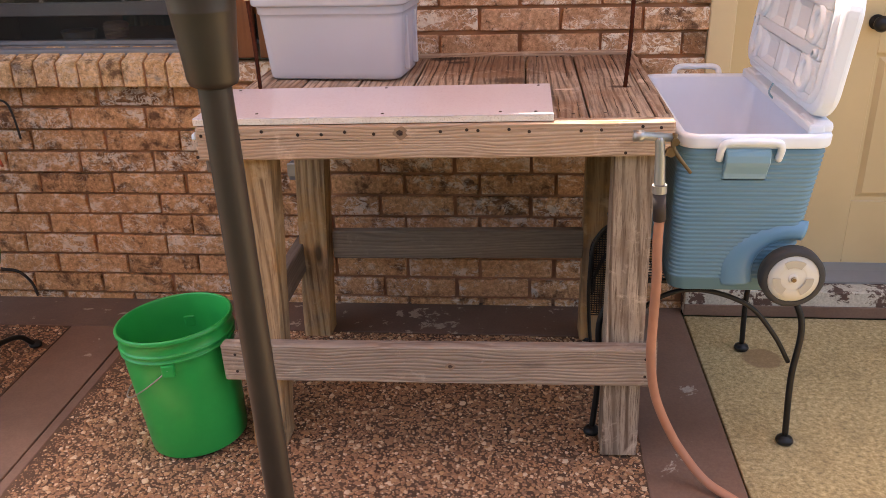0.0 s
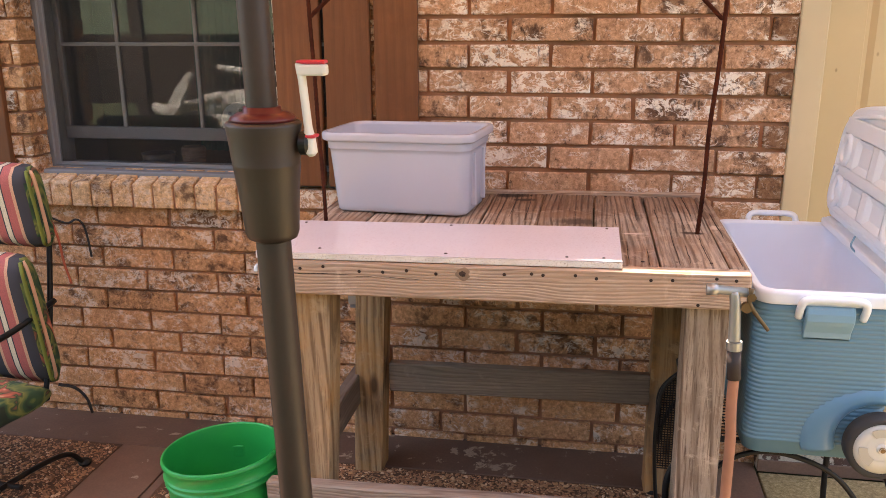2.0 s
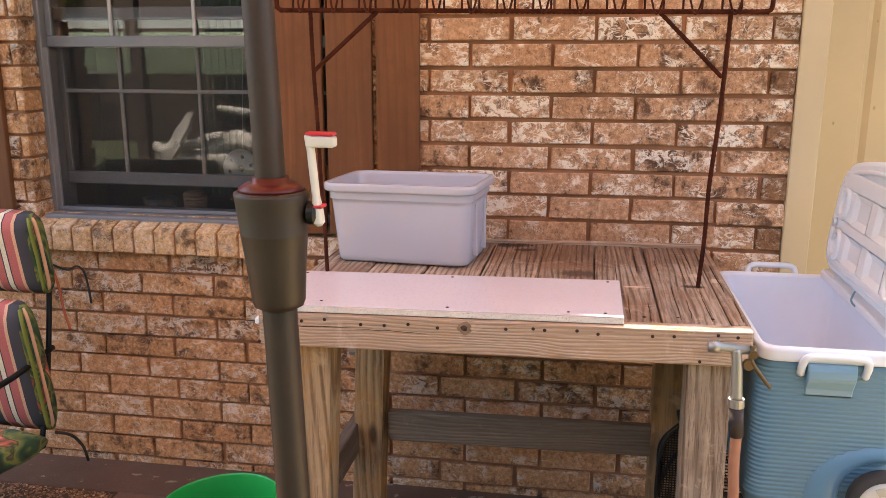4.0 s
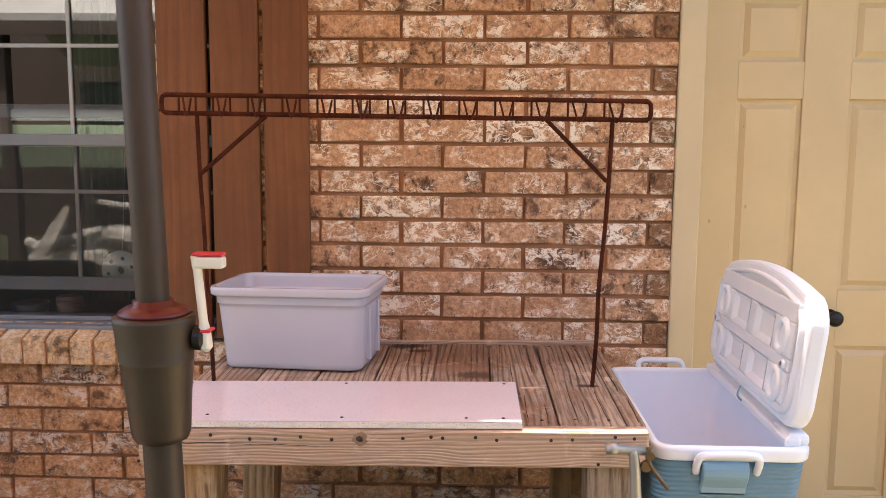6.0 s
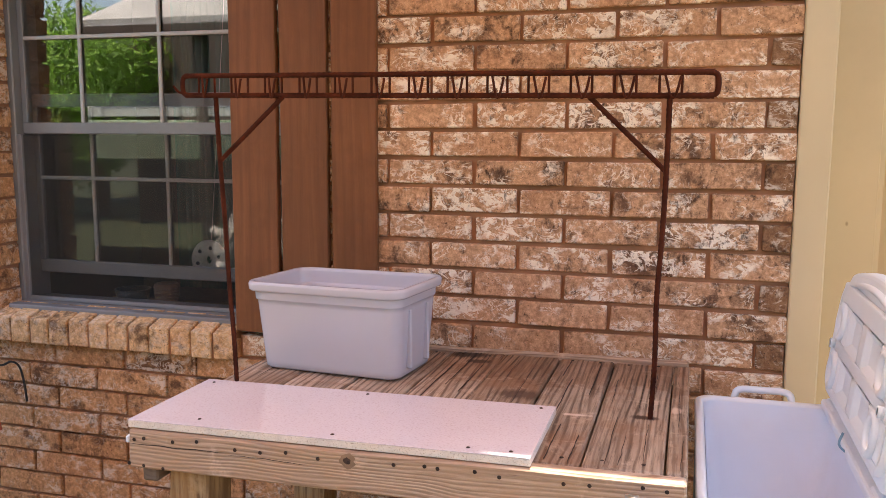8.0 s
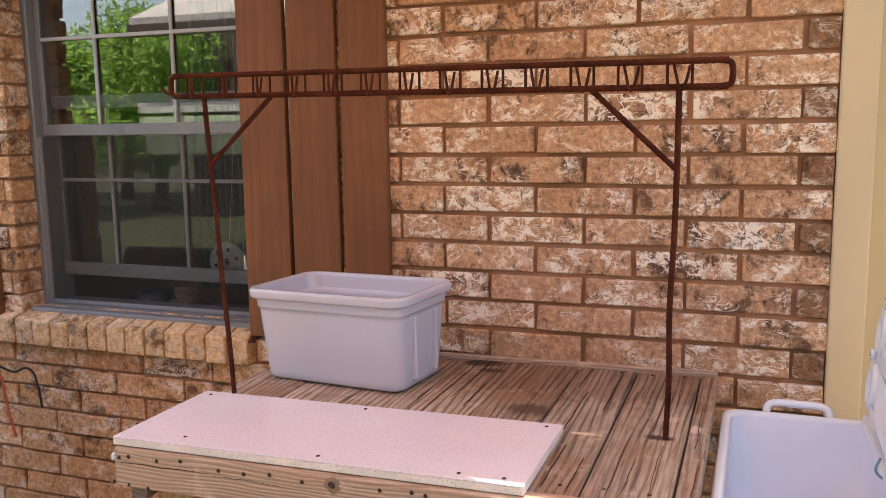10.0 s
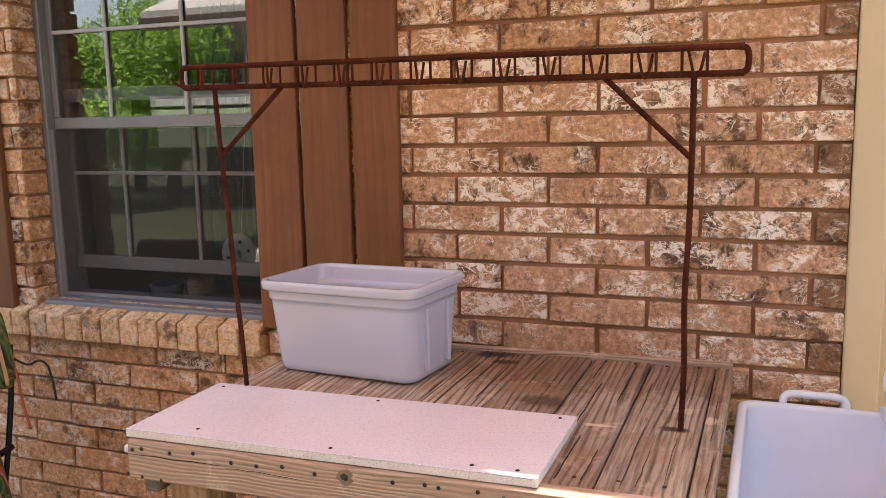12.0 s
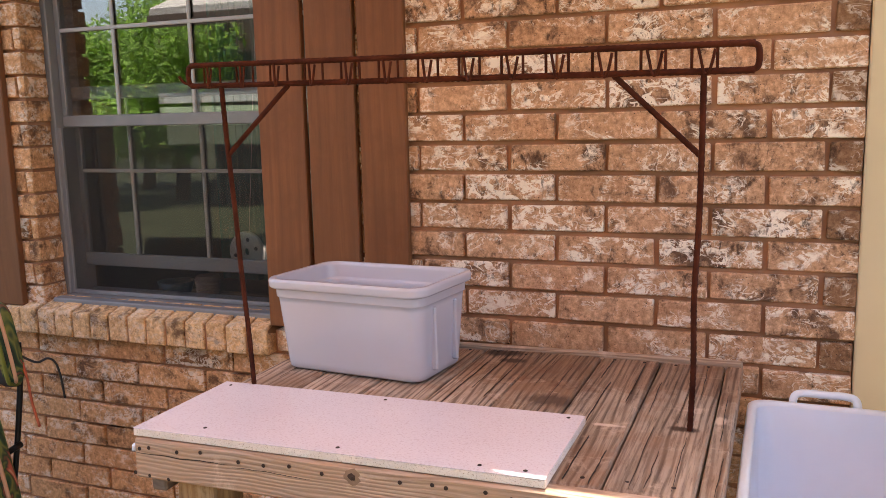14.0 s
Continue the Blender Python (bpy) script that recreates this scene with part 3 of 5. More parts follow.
structure("door_head", "cream painted door head", "door head", box((0.7165, 0.02, 2.136), (1.527, 0.19, 2.18), 0.003), M_TRIM)
structure("threshold", "grey aluminium door threshold", "threshold", loft([[(x, 0.022, 0.1005), (x, 0.16, 0.1005), (x, 0.16, 0.128), (x, 0.08, 0.126), (x, 0.022, 0.108)] for x in (0.717, 1.526)]), M_ALU)
structure("door_step", "low timber door step with peeling brown and white paint", "step", box((0.6355, -0.044, 0.0), (1.655, 0.20, 0.0985), 0.004), M_STEP)

structure("door_step_base", "dark brown strip along the foot of the door step", "step", box((0.6355, -0.052, 0.002), (1.655, -0.0445, 0.044), 0.002), M_BROWN)

# ---- work table ----
table = thing("work_table", "weathered wooden work table of planks and posts, nail-spotted", "table", m=pose(-0.147, -0.53, -0.0018, 0, -0.8, 0))
TX, TY = 0.147, 0.53            # from world to table


def tbox(x0, x1, y0, y1, z0, z1, bevel=0.004, rough=0.0015):
    return box((x0 + TX, y0 + TY, z0), (x1 + TX, y1 + TY, z1), bevel, 1, rough=rough)


edges = (-0.692, -0.531, -0.377, -0.222, -0.071, 0.077, 0.222, 0.369)
for a, b in zip(edges, edges[1:]):
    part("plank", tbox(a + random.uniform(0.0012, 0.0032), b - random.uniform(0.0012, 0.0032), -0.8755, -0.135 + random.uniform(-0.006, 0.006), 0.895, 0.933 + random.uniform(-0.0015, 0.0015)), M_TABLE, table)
part("back_strip", tbox(-0.690, 0.407, -0.126, -0.110, 0.895, 0.941), M_APRON, table, "thin pale batten along the wall side")
part("edge_strip", tbox(0.3705, 0.408, -0.8755, -0.137, 0.893, 0.932), M_TABLE, table)
part("front_apron", tbox(-0.690, 0.407, -0.915, -0.877, 0.850, 0.932), M_APRON, table, "pale weathered front board with rusty nails")
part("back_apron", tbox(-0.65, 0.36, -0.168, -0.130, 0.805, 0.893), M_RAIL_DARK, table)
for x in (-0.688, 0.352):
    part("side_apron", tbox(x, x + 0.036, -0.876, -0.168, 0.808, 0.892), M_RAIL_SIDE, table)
def post_leg(x_top, x_foot, y, w, d, mat):
    """A square post between table top and floor, its foot a little out of line."""
    def ring(x, z, e):
        q = [(x + e, y + e), (x + w - e, y + e), (x + w - e, y + d - e), (x + e, y + d - e)]
        return [(a + TX + random.uniform(-0.0012, 0.0012), c_ + TY + random.uniform(-0.0012, 0.0012), z) for a, c_ in q]
    n = 7
    rows = [ring(x_foot, 0.002, 0.004)] + [ring(x_foot + (x_top - x_foot) * k / n, 0.006 + 0.884 * k / n, 0.0) for k in range(n + 1)] + [ring(x_top, 0.8925, 0.003)]
    bm = loft(rows)
    side = [e for e in bm.edges if abs(e.verts[0].co.z - e.verts[1].co.z) > 0.05]
    bmesh.ops.bevel(bm, geom=side, offset=0.004, segments=1, affect="EDGES")
    return part("leg", bm, mat, table)


post_leg(-0.618, -0.674, -0.876, 0.092, 0.09, M_LEG)
post_leg(0.281, 0.278, -0.876, 0.093, 0.09, M_LEG_GREY)
post_leg(-0.636, -0.681, -0.255, 0.093, 0.088, M_LEG)
post_leg(0.270, 0.257, -0.255, 0.089, 0.088, M_LEG)
part("front_stretcher", tbox(-0.712, 0.398, -0.9145, -0.8765, 0.246, 0.352), M_STRETCH, table, "grey weathered stretcher board with a knot")
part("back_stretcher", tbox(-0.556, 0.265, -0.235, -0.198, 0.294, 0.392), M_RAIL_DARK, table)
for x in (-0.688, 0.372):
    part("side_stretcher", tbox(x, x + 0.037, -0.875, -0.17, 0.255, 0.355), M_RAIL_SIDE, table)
nail = mesh_of("nail", lathe([(0.0, 0.0), (0.0042, 0.0), (0.0036, 0.0014), (0, 0.0018)], 8), M_NAIL)


def nail_at(x, y, z, rot=(90, 0, 0)):
    o = new("nail", nail)
    o.matrix_basis = pose(x + TX, y + TY, z, *rot)
    o.parent = table


for x in (-0.675, -0.652, -0.585, -0.53, -0.445, -0.39, -0.335, -0.268, -0.205, -0.115, -0.055, -0.03, 0.04, 0.085, 0.20, 0.245, 0.335, 0.375):
    nail_at(x, -0.9152, 0.915 + random.uniform(-0.006, 0.005))
for x, z in ((-0.69, 0.86), (-0.655, 0.858), (-0.61, 0.856), (0.30, 0.86), (0.375, 0.856)):
    nail_at(x, -0.9152, z)
for x in (-0.675, 0.375):
    for z in (0.275, 0.325):
        nail_at(x, -0.915, z)
for a, b in zip(edges, edges[1:]):
    for y in (-0.845, -0.16):
        for u in (0.25, 0.75):
            nail_at(a + (b - a) * u, y + random.uniform(-0.01, 0.01), 0.9325, (0, 0, 0))
part("end_cap", tbox(-0.701, -0.6905, -0.912, -0.892, 0.900, 0.916, 0.003), M_COOL_WHITE, table, "chipped white cap on the board end")
# knots in the boards
M_KNOT = simple("brown_knot", (0.30, 0.19, 0.12), 0.85, var=0.45, scale=90, bumps=0.6)
M_KNOT_EYE = simple("dark_knot_eye", (0.085, 0.045, 0.028), 0.85, var=0.4, scale=90, bumps=0.6)


def knot(x, z, r):
    for nm, k, h, mt in (("knot", 1.0, 0.0004, M_KNOT), ("knot_eye", 0.48, 0.0007, M_KNOT_EYE)):
        bm = bmesh.new()
        o = [(r * k * (1 + random.uniform(-0.2, 0.2)) * math.cos(2 * math.pi * i / 16) * 1.15, r * k * (1 + random.uniform(-0.2, 0.2)) * math.sin(2 * math.pi * i / 16)) for i in range(16)]
        part(nm, loft([[(x_, y_, -0.001) for x_, y_ in o], [(x_ * 0.95, y_ * 0.95, h) for x_, y_ in o]], bm), mt, table, m=pose(x + TX, -0.9152 + TY, z, 90))


knot(-0.208, 0.913, 0.015)
knot(-0.114, 0.298, 0.011)

def crack(x0, x1, z, w):
    """A long drying check in the front board, its dark gap painted on as a proud strip."""
    n = 14
    zs, edge = [z], []
    for i in range(n):
        zs.append(zs[-1] + random.uniform(-0.0012, 0.0012))
    for i, q in enumerate(zs):
        t_ = w * math.sin(math.pi * min(1, max(0, i / n))) ** 0.5 + 0.0001
        x_ = x0 + (x1 - x0) * i / n
        edge.append([(x_ + TX, -0.9148 + TY, q - t_), (x_ + TX, -0.9153 + TY, q - t_), (x_ + TX, -0.9153 + TY, q + t_), (x_ + TX, -0.9148 + TY, q + t_)])
    part("crack", loft(edge), M_NAIL, table)


crack(-0.69, -0.47, 0.903, 0.0010)
crack(-0.46, -0.29, 0.899, 0.0006)
crack(-0.40, -0.15, 0.868, 0.0005)
crack(-0.05, 0.19, 0.899, 0.0007)
crack(0.10, 0.40, 0.872, 0.0006)

def plank_crack(x, y0, y1, w):
    """A long check along a plank of the top, its dark gap painted on as a proud strip."""
    n = 16
    xs, edge = [x], []
    for i in range(n):
        xs.append(xs[-1] + random.uniform(-0.0009, 0.0009))
    for i, q in enumerate(xs):
        t_ = w * 0.62 * math.sin(math.pi * i / n) ** 0.5 * random.uniform(0.5, 1.0) + 0.0001
        y_ = y0 + (y1 - y0) * i / n
        edge.append([(q - t_ + TX, y_ + TY, 0.930), (q - t_ + TX, y_ + TY, 0.9349), (q + t_ + TX, y_ + TY, 0.9349), (q + t_ + TX, y_ + TY, 0.930)])
    part("crack", loft(edge), M_NAIL, table)


for x, y0, y1, w in ((0.135, -0.60, -0.33, 0.0013), (0.155, -0.86, -0.66, 0.0009), (0.265, -0.87, -0.58, 0.0014), (0.287, -0.86, -0.70, 0.0011), (0.305, -0.55, -0.20, 0.0008), (0.335, -0.40, -0.16, 0.0010), (0.245, -0.50, -0.30, 0.0009),
                    (0.030, -0.57, -0.22, 0.0009), (-0.020, -0.40, -0.15, 0.0007), (-0.105, -0.50, -0.18, 0.0012), (-0.180, -0.58, -0.25, 0.0011), (-0.150, -0.45, -0.16, 0.0008), (0.110, -0.30, -0.15, 0.0008), (0.190, -0.45, -0.17, 0.0009),
                    (0.388, -0.62, -0.36, 0.0010), (0.395, -0.86, -0.70, 0.0009), (-0.62, -0.5, -0.2, 0.001), (0.33, -0.86, -0.62, 0.0008), (0.20, -0.87, -0.72, 0.0008), (0.335, -0.585, -0.572, 0.004)):
    plank_crack(x, y0, y1, w)

# ---- laminated board ----
M_PINK, nt, b = nodes_of("pale_pink_laminate", 0.16)
v = coords(nt)
speck = noise_tex(nt, v, 230, 3, 0.6)
c = ramp(nt, noise_tex(nt, v, 3, 4), [(0.3, (0.75, 0.69, 0.735)), (0.7, (0.80, 0.75, 0.79))])
c = mix(nt, ramp(nt, speck, [(0.35, (0.5, 0.5, 0.5)), (0.45, G0)]), c, (0.54, 0.42, 0.44))
c = mix(nt, ramp(nt, speck, [(0.56, G0), (0.66, (0.6, 0.6, 0.6))]), c, (0.82, 0.77, 0.79))
nt.links.new(c, b.inputs["Base Color"])
M_CORE = simple("chipboard_core", (0.80, 0.72, 0.64), 0.9, var=0.12, scale=160, bumps=0.6)
nt, b = M_CORE.node_tree, M_CORE.node_tree.nodes["Principled BSDF"]
chip = b.inputs["Base Color"].links[0].from_socket
nt.links.new(mix(nt, ramp(nt, noise_tex(nt, coords(nt), 330, 4, 0.7), [(0.56, G0), (0.64, (0.8,) * 3)]), chip, (0.36, 0.25, 0.16)), b.inputs["Base Color"])
panel = thing("laminate_board", "pale pink laminated chipboard lying along the table front", "board", m=pose(-0.147, -0.53, -0.0018, 0, -0.8, 0))
part("core", box((-0.693 + TX, -0.908 + TY, 0.9335), (0.139 + TX, -0.602 + TY, 0.9475), 0.001, rough=0.0006), M_CORE, panel, "pale crumbling chipboard edge")
part("face", box((-0.693 + TX, -0.908 + TY, 0.948), (0.139 + TX, -0.602 + TY, 0.950), 0.0006), M_PINK, panel, "glossy pale pink speckled laminate")
screw = mesh_of("screw", lathe([(0, 0), (0.0042, 0), (0.003, 0.0012), (0, 0.0012)], 10), M_NAIL)
for x, y in ((-0.665, -0.625), (-0.28, -0.622), (0.11, -0.622), (-0.55, -0.87), (-0.25, -0.885), (0.10, -0.885), (0.02, -0.885)):
    o = new("screw", screw)
    o.matrix_basis = pose(x + TX, y + TY, 0.9502)
    o.parent = panel

# ---- storage bin ----
def storage_bin():
    t = thing("storage_bin", "pale lilac plastic storage bin without a lid", "storage bin", m=pose(-0.456, -0.345, 0.9312, 0, -0.8, -6.5))
    H = 0.226
    def ring(w, d, r, z):
        return [(x, y, z) for x, y in rounded(w, d, r, 7)]
    outer = [ring(0.372, 0.20, 0.03, 0.0), ring(0.384, 0.212, 0.032, 0.006), ring(0.406, 0.243, 0.034, 0.178), ring(0.414, 0.252, 0.036, 0.180), ring(0.416, 0.254, 0.036, 0.200),
             ring(0.432, 0.274, 0.042, 0.202), ring(0.440, 0.282, 0.044, 0.206), ring(0.442, 0.284, 0.044, 0.220), ring(0.436, 0.278, 0.042, H),
             ring(0.416, 0.256, 0.036, H), ring(0.410, 0.248, 0.034, 0.219), ring(0.405, 0.243, 0.034, 0.186), ring(0.390, 0.228, 0.032, 0.183), ring(0.388, 0.226, 0.032, 0.175), ring(0.376, 0.204, 0.03, 0.012), ring(0.36, 0.188, 0.028, 0.005)]
    part("tub", loft(crisp(outer)), M_BIN, t, smooth=True)
    for s in (-1, 1):
        for k in range(2):
            part("end_rib", box((s * 0.196 - 0.004, -0.055 + k * 0.1, 0.02), (s * 0.196 + 0.012, -0.045 + k * 0.1, 0.168), 0.003), M_BIN, t)
    return t


storage_bin()

# ---- hook rack of reinforcing bar ----
rack = thing("hook_rack", "rusty reinforcing-bar rack with welded hooks, standing on the table", "hook rack")
RL, RR = Vector((-0.632, -0.600, 0.918)), Vector((0.318, -0.580, 0.930))
TLp, TRp = Vector((-0.643, -0.640, 1.603)), Vector((0.335, -0.667, 1.600))


def bar_points(a, b, n, amp=0.003):
    a, b = Vector(a), Vector(b)
    return [a.lerp(b, i / n) + Vector((random.uniform(-amp, amp), random.uniform(-amp, amp), 0)) * (0 < i < n) for i in range(n + 1)]


def rebar(name, a, b, r=0.0051, amp=0.002, parent=rack):
    """A ribbed bar: a slightly bent tube with raised rings."""
    pts = smooth_path(bar_points(a, b, 5, amp), 6)
    length = (Vector(b) - Vector(a)).length
    fine = []
    n = max(12, int(length / 0.006))
    for i in range(n + 1):
        u = i / n * (len(pts) - 1)
        k = min(int(u), len(pts) - 2)
        fine.append(pts[k].lerp(pts[k + 1], u - k))
    it = iter(range(10 ** 6))
    return part(name, tube(fine, lambda s: r * (1.0 + 0.13 * (next(it) % 2)), 8), M_RUST, parent, smooth=True)


rebar("post", RL, TLp)
for p in (RL, RR):
    part("foot_weld", lathe([(0, 0.004), (0.006, 0.004), (0.014, 0.001), (0.016, 0.0)], 14, m=Matrix.Translation(p)), M_RUST, rack)
rebar("post", RR, TRp)


def rail_at(u, z):
    return Vector((-0.722 + 1.136 * u, -0.636 - 0.036 * u, z - 0.012 * u))


rebar("top_rail", rail_at(0.0, 1.649), rail_at(1.0, 1.649), 0.0055, 0.001)
rebar("bottom_rail", rail_at(0.0, 1.606), rail_at(1.0, 1.606), 0.0055, 0.001)
for u in (0.0, 1.0):
    e = 0.012 if u else -0.012
    part("end_bend", tube(smooth_path([rail_at(u, 1.649) - Vector((e, 0, 0)), rail_at(u, 1.643) + Vector((e * 0.4, 0, 0)), rail_at(u, 1.612) + Vector((e * 0.4, 0, 0)), rail_at(u, 1.606) - Vector((e, 0, 0))], 6), 0.0055, 8), M_RUST, rack, smooth=True)
for k in range(13):
    u = 0.045 + k * 0.0735
    for du in (-0.014, 0.022):
        if 0.01 < u + du < 0.99:
            part("rung", tube([rail_at(u + du, 1.609), rail_at(u + du, 1.646)], 0.0026, 6), M_RUST, rack)
    p = rail_at(u + 0.002, 1.648)
    q = [p + Vector((-0.009, 0, 0)), p + Vector((-0.003, -0.008, -0.022)), p + Vector((0.003, -0.016, -0.044)), p + Vector((0.010, -0.022, -0.046)), p + Vector((0.016, -0.026, -0.030)), p + Vector((0.021, -0.028, -0.008))]
    part("hook", tube(smooth_path(q, 5), 0.0026, 6), M_RUST, rack, "bent rusty hook", True)
part("end_hook", tube(smooth_path([rail_at(0, 1.612), rail_at(0, 1.609) + Vector((-0.014, -0.004, 0.004)), rail_at(0, 1.625) + Vector((-0.026, -0.008, 0.002))], 6), 0.003, 6), M_RUST, rack, smooth=True)
rebar("brace", (0.331, -0.628, 1.452), (0.182, -0.655, 1.596), 0.005, 0.0)
rebar("brace", (-0.643, -0.628, 1.46), (-0.475, -0.648, 1.600), 0.005, 0.0)

# ---- umbrella ----
def pole_x(z):
    return -0.2955 - 0.0285 * z


PY = -1.745
umb = thing("patio_umbrella", "dark bronze patio umbrella pole with a crank, canopy open above", "umbrella")


def along(z0, z1, prof, steps=36):
    """A turned shape set on the leaning pole; prof: (radius, height)."""
    bm = lathe(prof, steps)
    for vtx in bm.verts:
        vtx.co = Vector((vtx.co.x + pole_x(vtx.co.z), vtx.co.y + PY, vtx.co.z))
    return bm


part("lower_pole", along(0, 0, [(0.0, 0.10), (0.0212, 0.10), (0.0212, 0.1005), (0.0212, 1.2145), (0.0212, 1.215), (0.0, 1.215)]), M_POLE, umb, smooth=True)
part("upper_pole", along(0, 0, [(0.0, 1.335), (0.0182, 1.335), (0.0182, 1.3355), (0.0182, 2.4195), (0.0182, 2.42), (0.0, 2.42)]), M_POLE, umb, smooth=True)
hous = part("crank_housing", along(0, 0, [(0.0, 1.204), (0.0216, 1.204), (0.0297, 1.208), (0.0324, 1.215), (0.0362, 1.262), (0.0402, 1.297), (0.0406, 1.2982), (0.0403, 1.2994), (0.0434, 1.334), (0.0448, 1.344), (0.0443, 1.347), (0.0389, 1.349), (0.0, 1.349)]), M_HOUS, umb, "dark bronze plastic crank housing", True)
part("collar", along(0, 0, [(0.0, 1.3492), (0.039, 1.3492), (0.038, 1.353), (0.030, 1.358), (0.0225, 1.359), (0.0222, 1.365), (0.0, 1.365)]), M_RED, hous, "dark red plastic collar", True)
hx = pole_x(1.322) + 0.051
part("crank_boss", lathe([(0, 0), (0.014, 0), (0.014, 0.008), (0.010, 0.011), (0, 0.011)], 24, m=pose(hx - 0.006, PY, 1.323, 0, 90)), M_BLACK, hous, smooth=False)
crank = part("crank", loft([[(hx + 0.006 + dx, PY + dy, z) for dx, dy in rounded(0.010 + w, 0.016 + w, 0.004, 3)] for z, w in ((1.308, -0.004), (1.312, 0.002), (1.33, 0.001), (1.342, -0.002), (1.397, -0.002), (1.414, 0.0), (1.416, -0.003))]), M_CRANK, umb, "cream plastic crank arm")
for v_ in crank.data.vertices:
    v_.co.x -= (v_.co.z - 1.312) * 0.085
part("crank_knob", box((hx - 0.006, PY - 0.0085, 1.401), (hx + 0.029, PY + 0.0085, 1.414), 0.003, 2), M_CRANK, crank, "cream plastic crank grip")
part("crank_knob_cap", box((hx - 0.0055, PY - 0.0082, 1.4145), (hx + 0.0285, PY + 0.0082, 1.4185), 0.0015), M_CRANK_RED, crank, "red cap on the crank grip")
part("crank_ring", box((hx + 0.0, PY - 0.0098, 1.33), (hx + 0.0135, PY + 0.0098, 1.3335), 0.001), M_CRANK_RED, crank)
for k in range(3):
    part("embossed_mark", box((pole_x(1.312) - 0.010 + 0.002 * k, PY - 0.0394 + 0.0001 * k, 1.3105 + 0.0042 * k), (pole_x(1.312) + 0.006 + 0.001 * k, PY - 0.0374, 1.3118 + 0.0042 * k), 0.0003), M_WIRE, hous)
part("base", lathe([(0, 0), (0.23, 0), (0.235, 0.02), (0.20, 0.045), (0.06, 0.065), (0.032, 0.075), (0.03, 0.22), (0.0, 0.22)], 40, m=pose(pole_x(0.05), PY, 0.0)), M_POLE, umb, smooth=True)
# Unseen canvas, its tan and translucency picked for the light they pass.
M_CANOPY, nt, b = nodes_of("tan_canvas", 0.9)
weave = noise_tex(nt, coords(nt), 400, 3)
cc = ramp(nt, weave, [(0.3, (0.58, 0.43, 0.30)), (0.7, (0.66, 0.50, 0.36))])
nt.links.new(cc, b.inputs["Base Color"])
tr = nt.nodes.new("ShaderNodeBsdfTranslucent")
nt.links.new(mix(nt, 1.0, cc, (1.0, 0.93, 0.84), "MULTIPLY"), tr.inputs["Color"])
ms = nt.nodes.new("ShaderNodeMixShader")
ms.inputs[0].default_value = 0.6
nt.links.new(b.outputs[0], ms.inputs[1])
nt.links.new(tr.outputs[0], ms.inputs[2])
nt.links.new(ms.outputs[0], nt.nodes["Material Output"].inputs["Surface"])
# Size and turn of the unseen canopy are set to shape the sun stripe.
CR, CZ, TURN = 1.344, 2.30, 15.0
cx = pole_x(2.3)
bm = bmesh.new()
apex = [(0.0, 0.42), (0.45, 0.33), (0.9, 0.17), (CR, 0.0)]
rings = []
for r, dz in apex[1:]:
    rings.append([(cx + r * math.cos(radians(TURN + 45 * i)), PY + r * math.sin(radians(TURN + 45 * i)), CZ + dz) for i in range(8)])
loft([[(x, y, z - 0.004) for x, y, z in rings[2]], [(x, y, z - 0.004) for x, y, z in rings[1]], [(x, y, z - 0.004) for x, y, z in rings[0]],
      [(cx + 0.02 * math.cos(radians(TURN + 45 * i)), PY + 0.02 * math.sin(radians(TURN + 45 * i)), CZ + 0.416) for i in range(8)],
      [(cx + 0.02 * math.cos(radians(TURN + 45 * i)), PY + 0.02 * math.sin(radians(TURN + 45 * i)), CZ + 0.42) for i in range(8)], rings[0], rings[1], rings[2]], bm, False, False)
part("canopy", bm, M_CANOPY, umb, "tan canvas canopy")
for i in range(8):
    a = radians(TURN + 45 * i)
    part("rib", tube([(cx, PY, CZ + 0.40), (cx + 0.45 * math.cos(a), PY + 0.45 * math.sin(a), CZ + 0.315), (cx + (CR - 0.02) * math.cos(a), PY + (CR - 0.02) * math.sin(a), CZ - 0.012)], 0.006, 6), M_POLE, umb)

# ---- bucket ----
bucket = thing("bucket", "green plastic bucket with a wire handle, on the pebbled patio", "bucket", m=pose(-0.846, -0.826, 0.006, -1.5, -4.5, 0))
prof = [(0.0, 0.0), (0.128, 0.0), (0.132, 0.004), (0.147, 0.27), (0.1475, 0.300), (0.1535, 0.301), (0.1535, 0.306), (0.149, 0.308), (0.149, 0.317), (0.155, 0.318), (0.155, 0.323), (0.150, 0.325), (0.151, 0.352), (0.1555, 0.353), (0.157, 0.358),
        (0.1555, 0.366), (0.151, 0.368), (0.148, 0.364), (0.1455, 0.30), (0.130, 0.012), (0.0, 0.008)]
part("pail", lathe(crisp_profile(prof), 64), M_BUCKET, bucket, smooth=True)
for s in (-1, 1):
    a = radians(-80 if s < 0 else 100)
    part("handle_lug", box((-0.017, -0.008, -0.022), (0.017, 0.006, 0.014), 0.004, 2), M_BUCKET, bucket, m=pose(0.1485 * math.cos(a), 0.1485 * math.sin(a), 0.286, 0, 0, math.degrees(a) + 90))
pa = Vector((0.155 * math.cos(radians(-80)), 0.155 * math.sin(radians(-80)), 0.285))
pb = Vector((0.155 * math.cos(radians(100)), 0.155 * math.sin(radians(100)), 0.285))
mid = [pa]
for k in range(1, 12):
    s = math.pi * k / 12
    c0 = (pa + pb) / 2
    mid.append(c0 + (pa - pb) / 2 * math.cos(s) + Vector((-0.168 * math.sin(s), -0.02 * math.sin(s), -0.125 * math.sin(s))))
mid.append(pb)
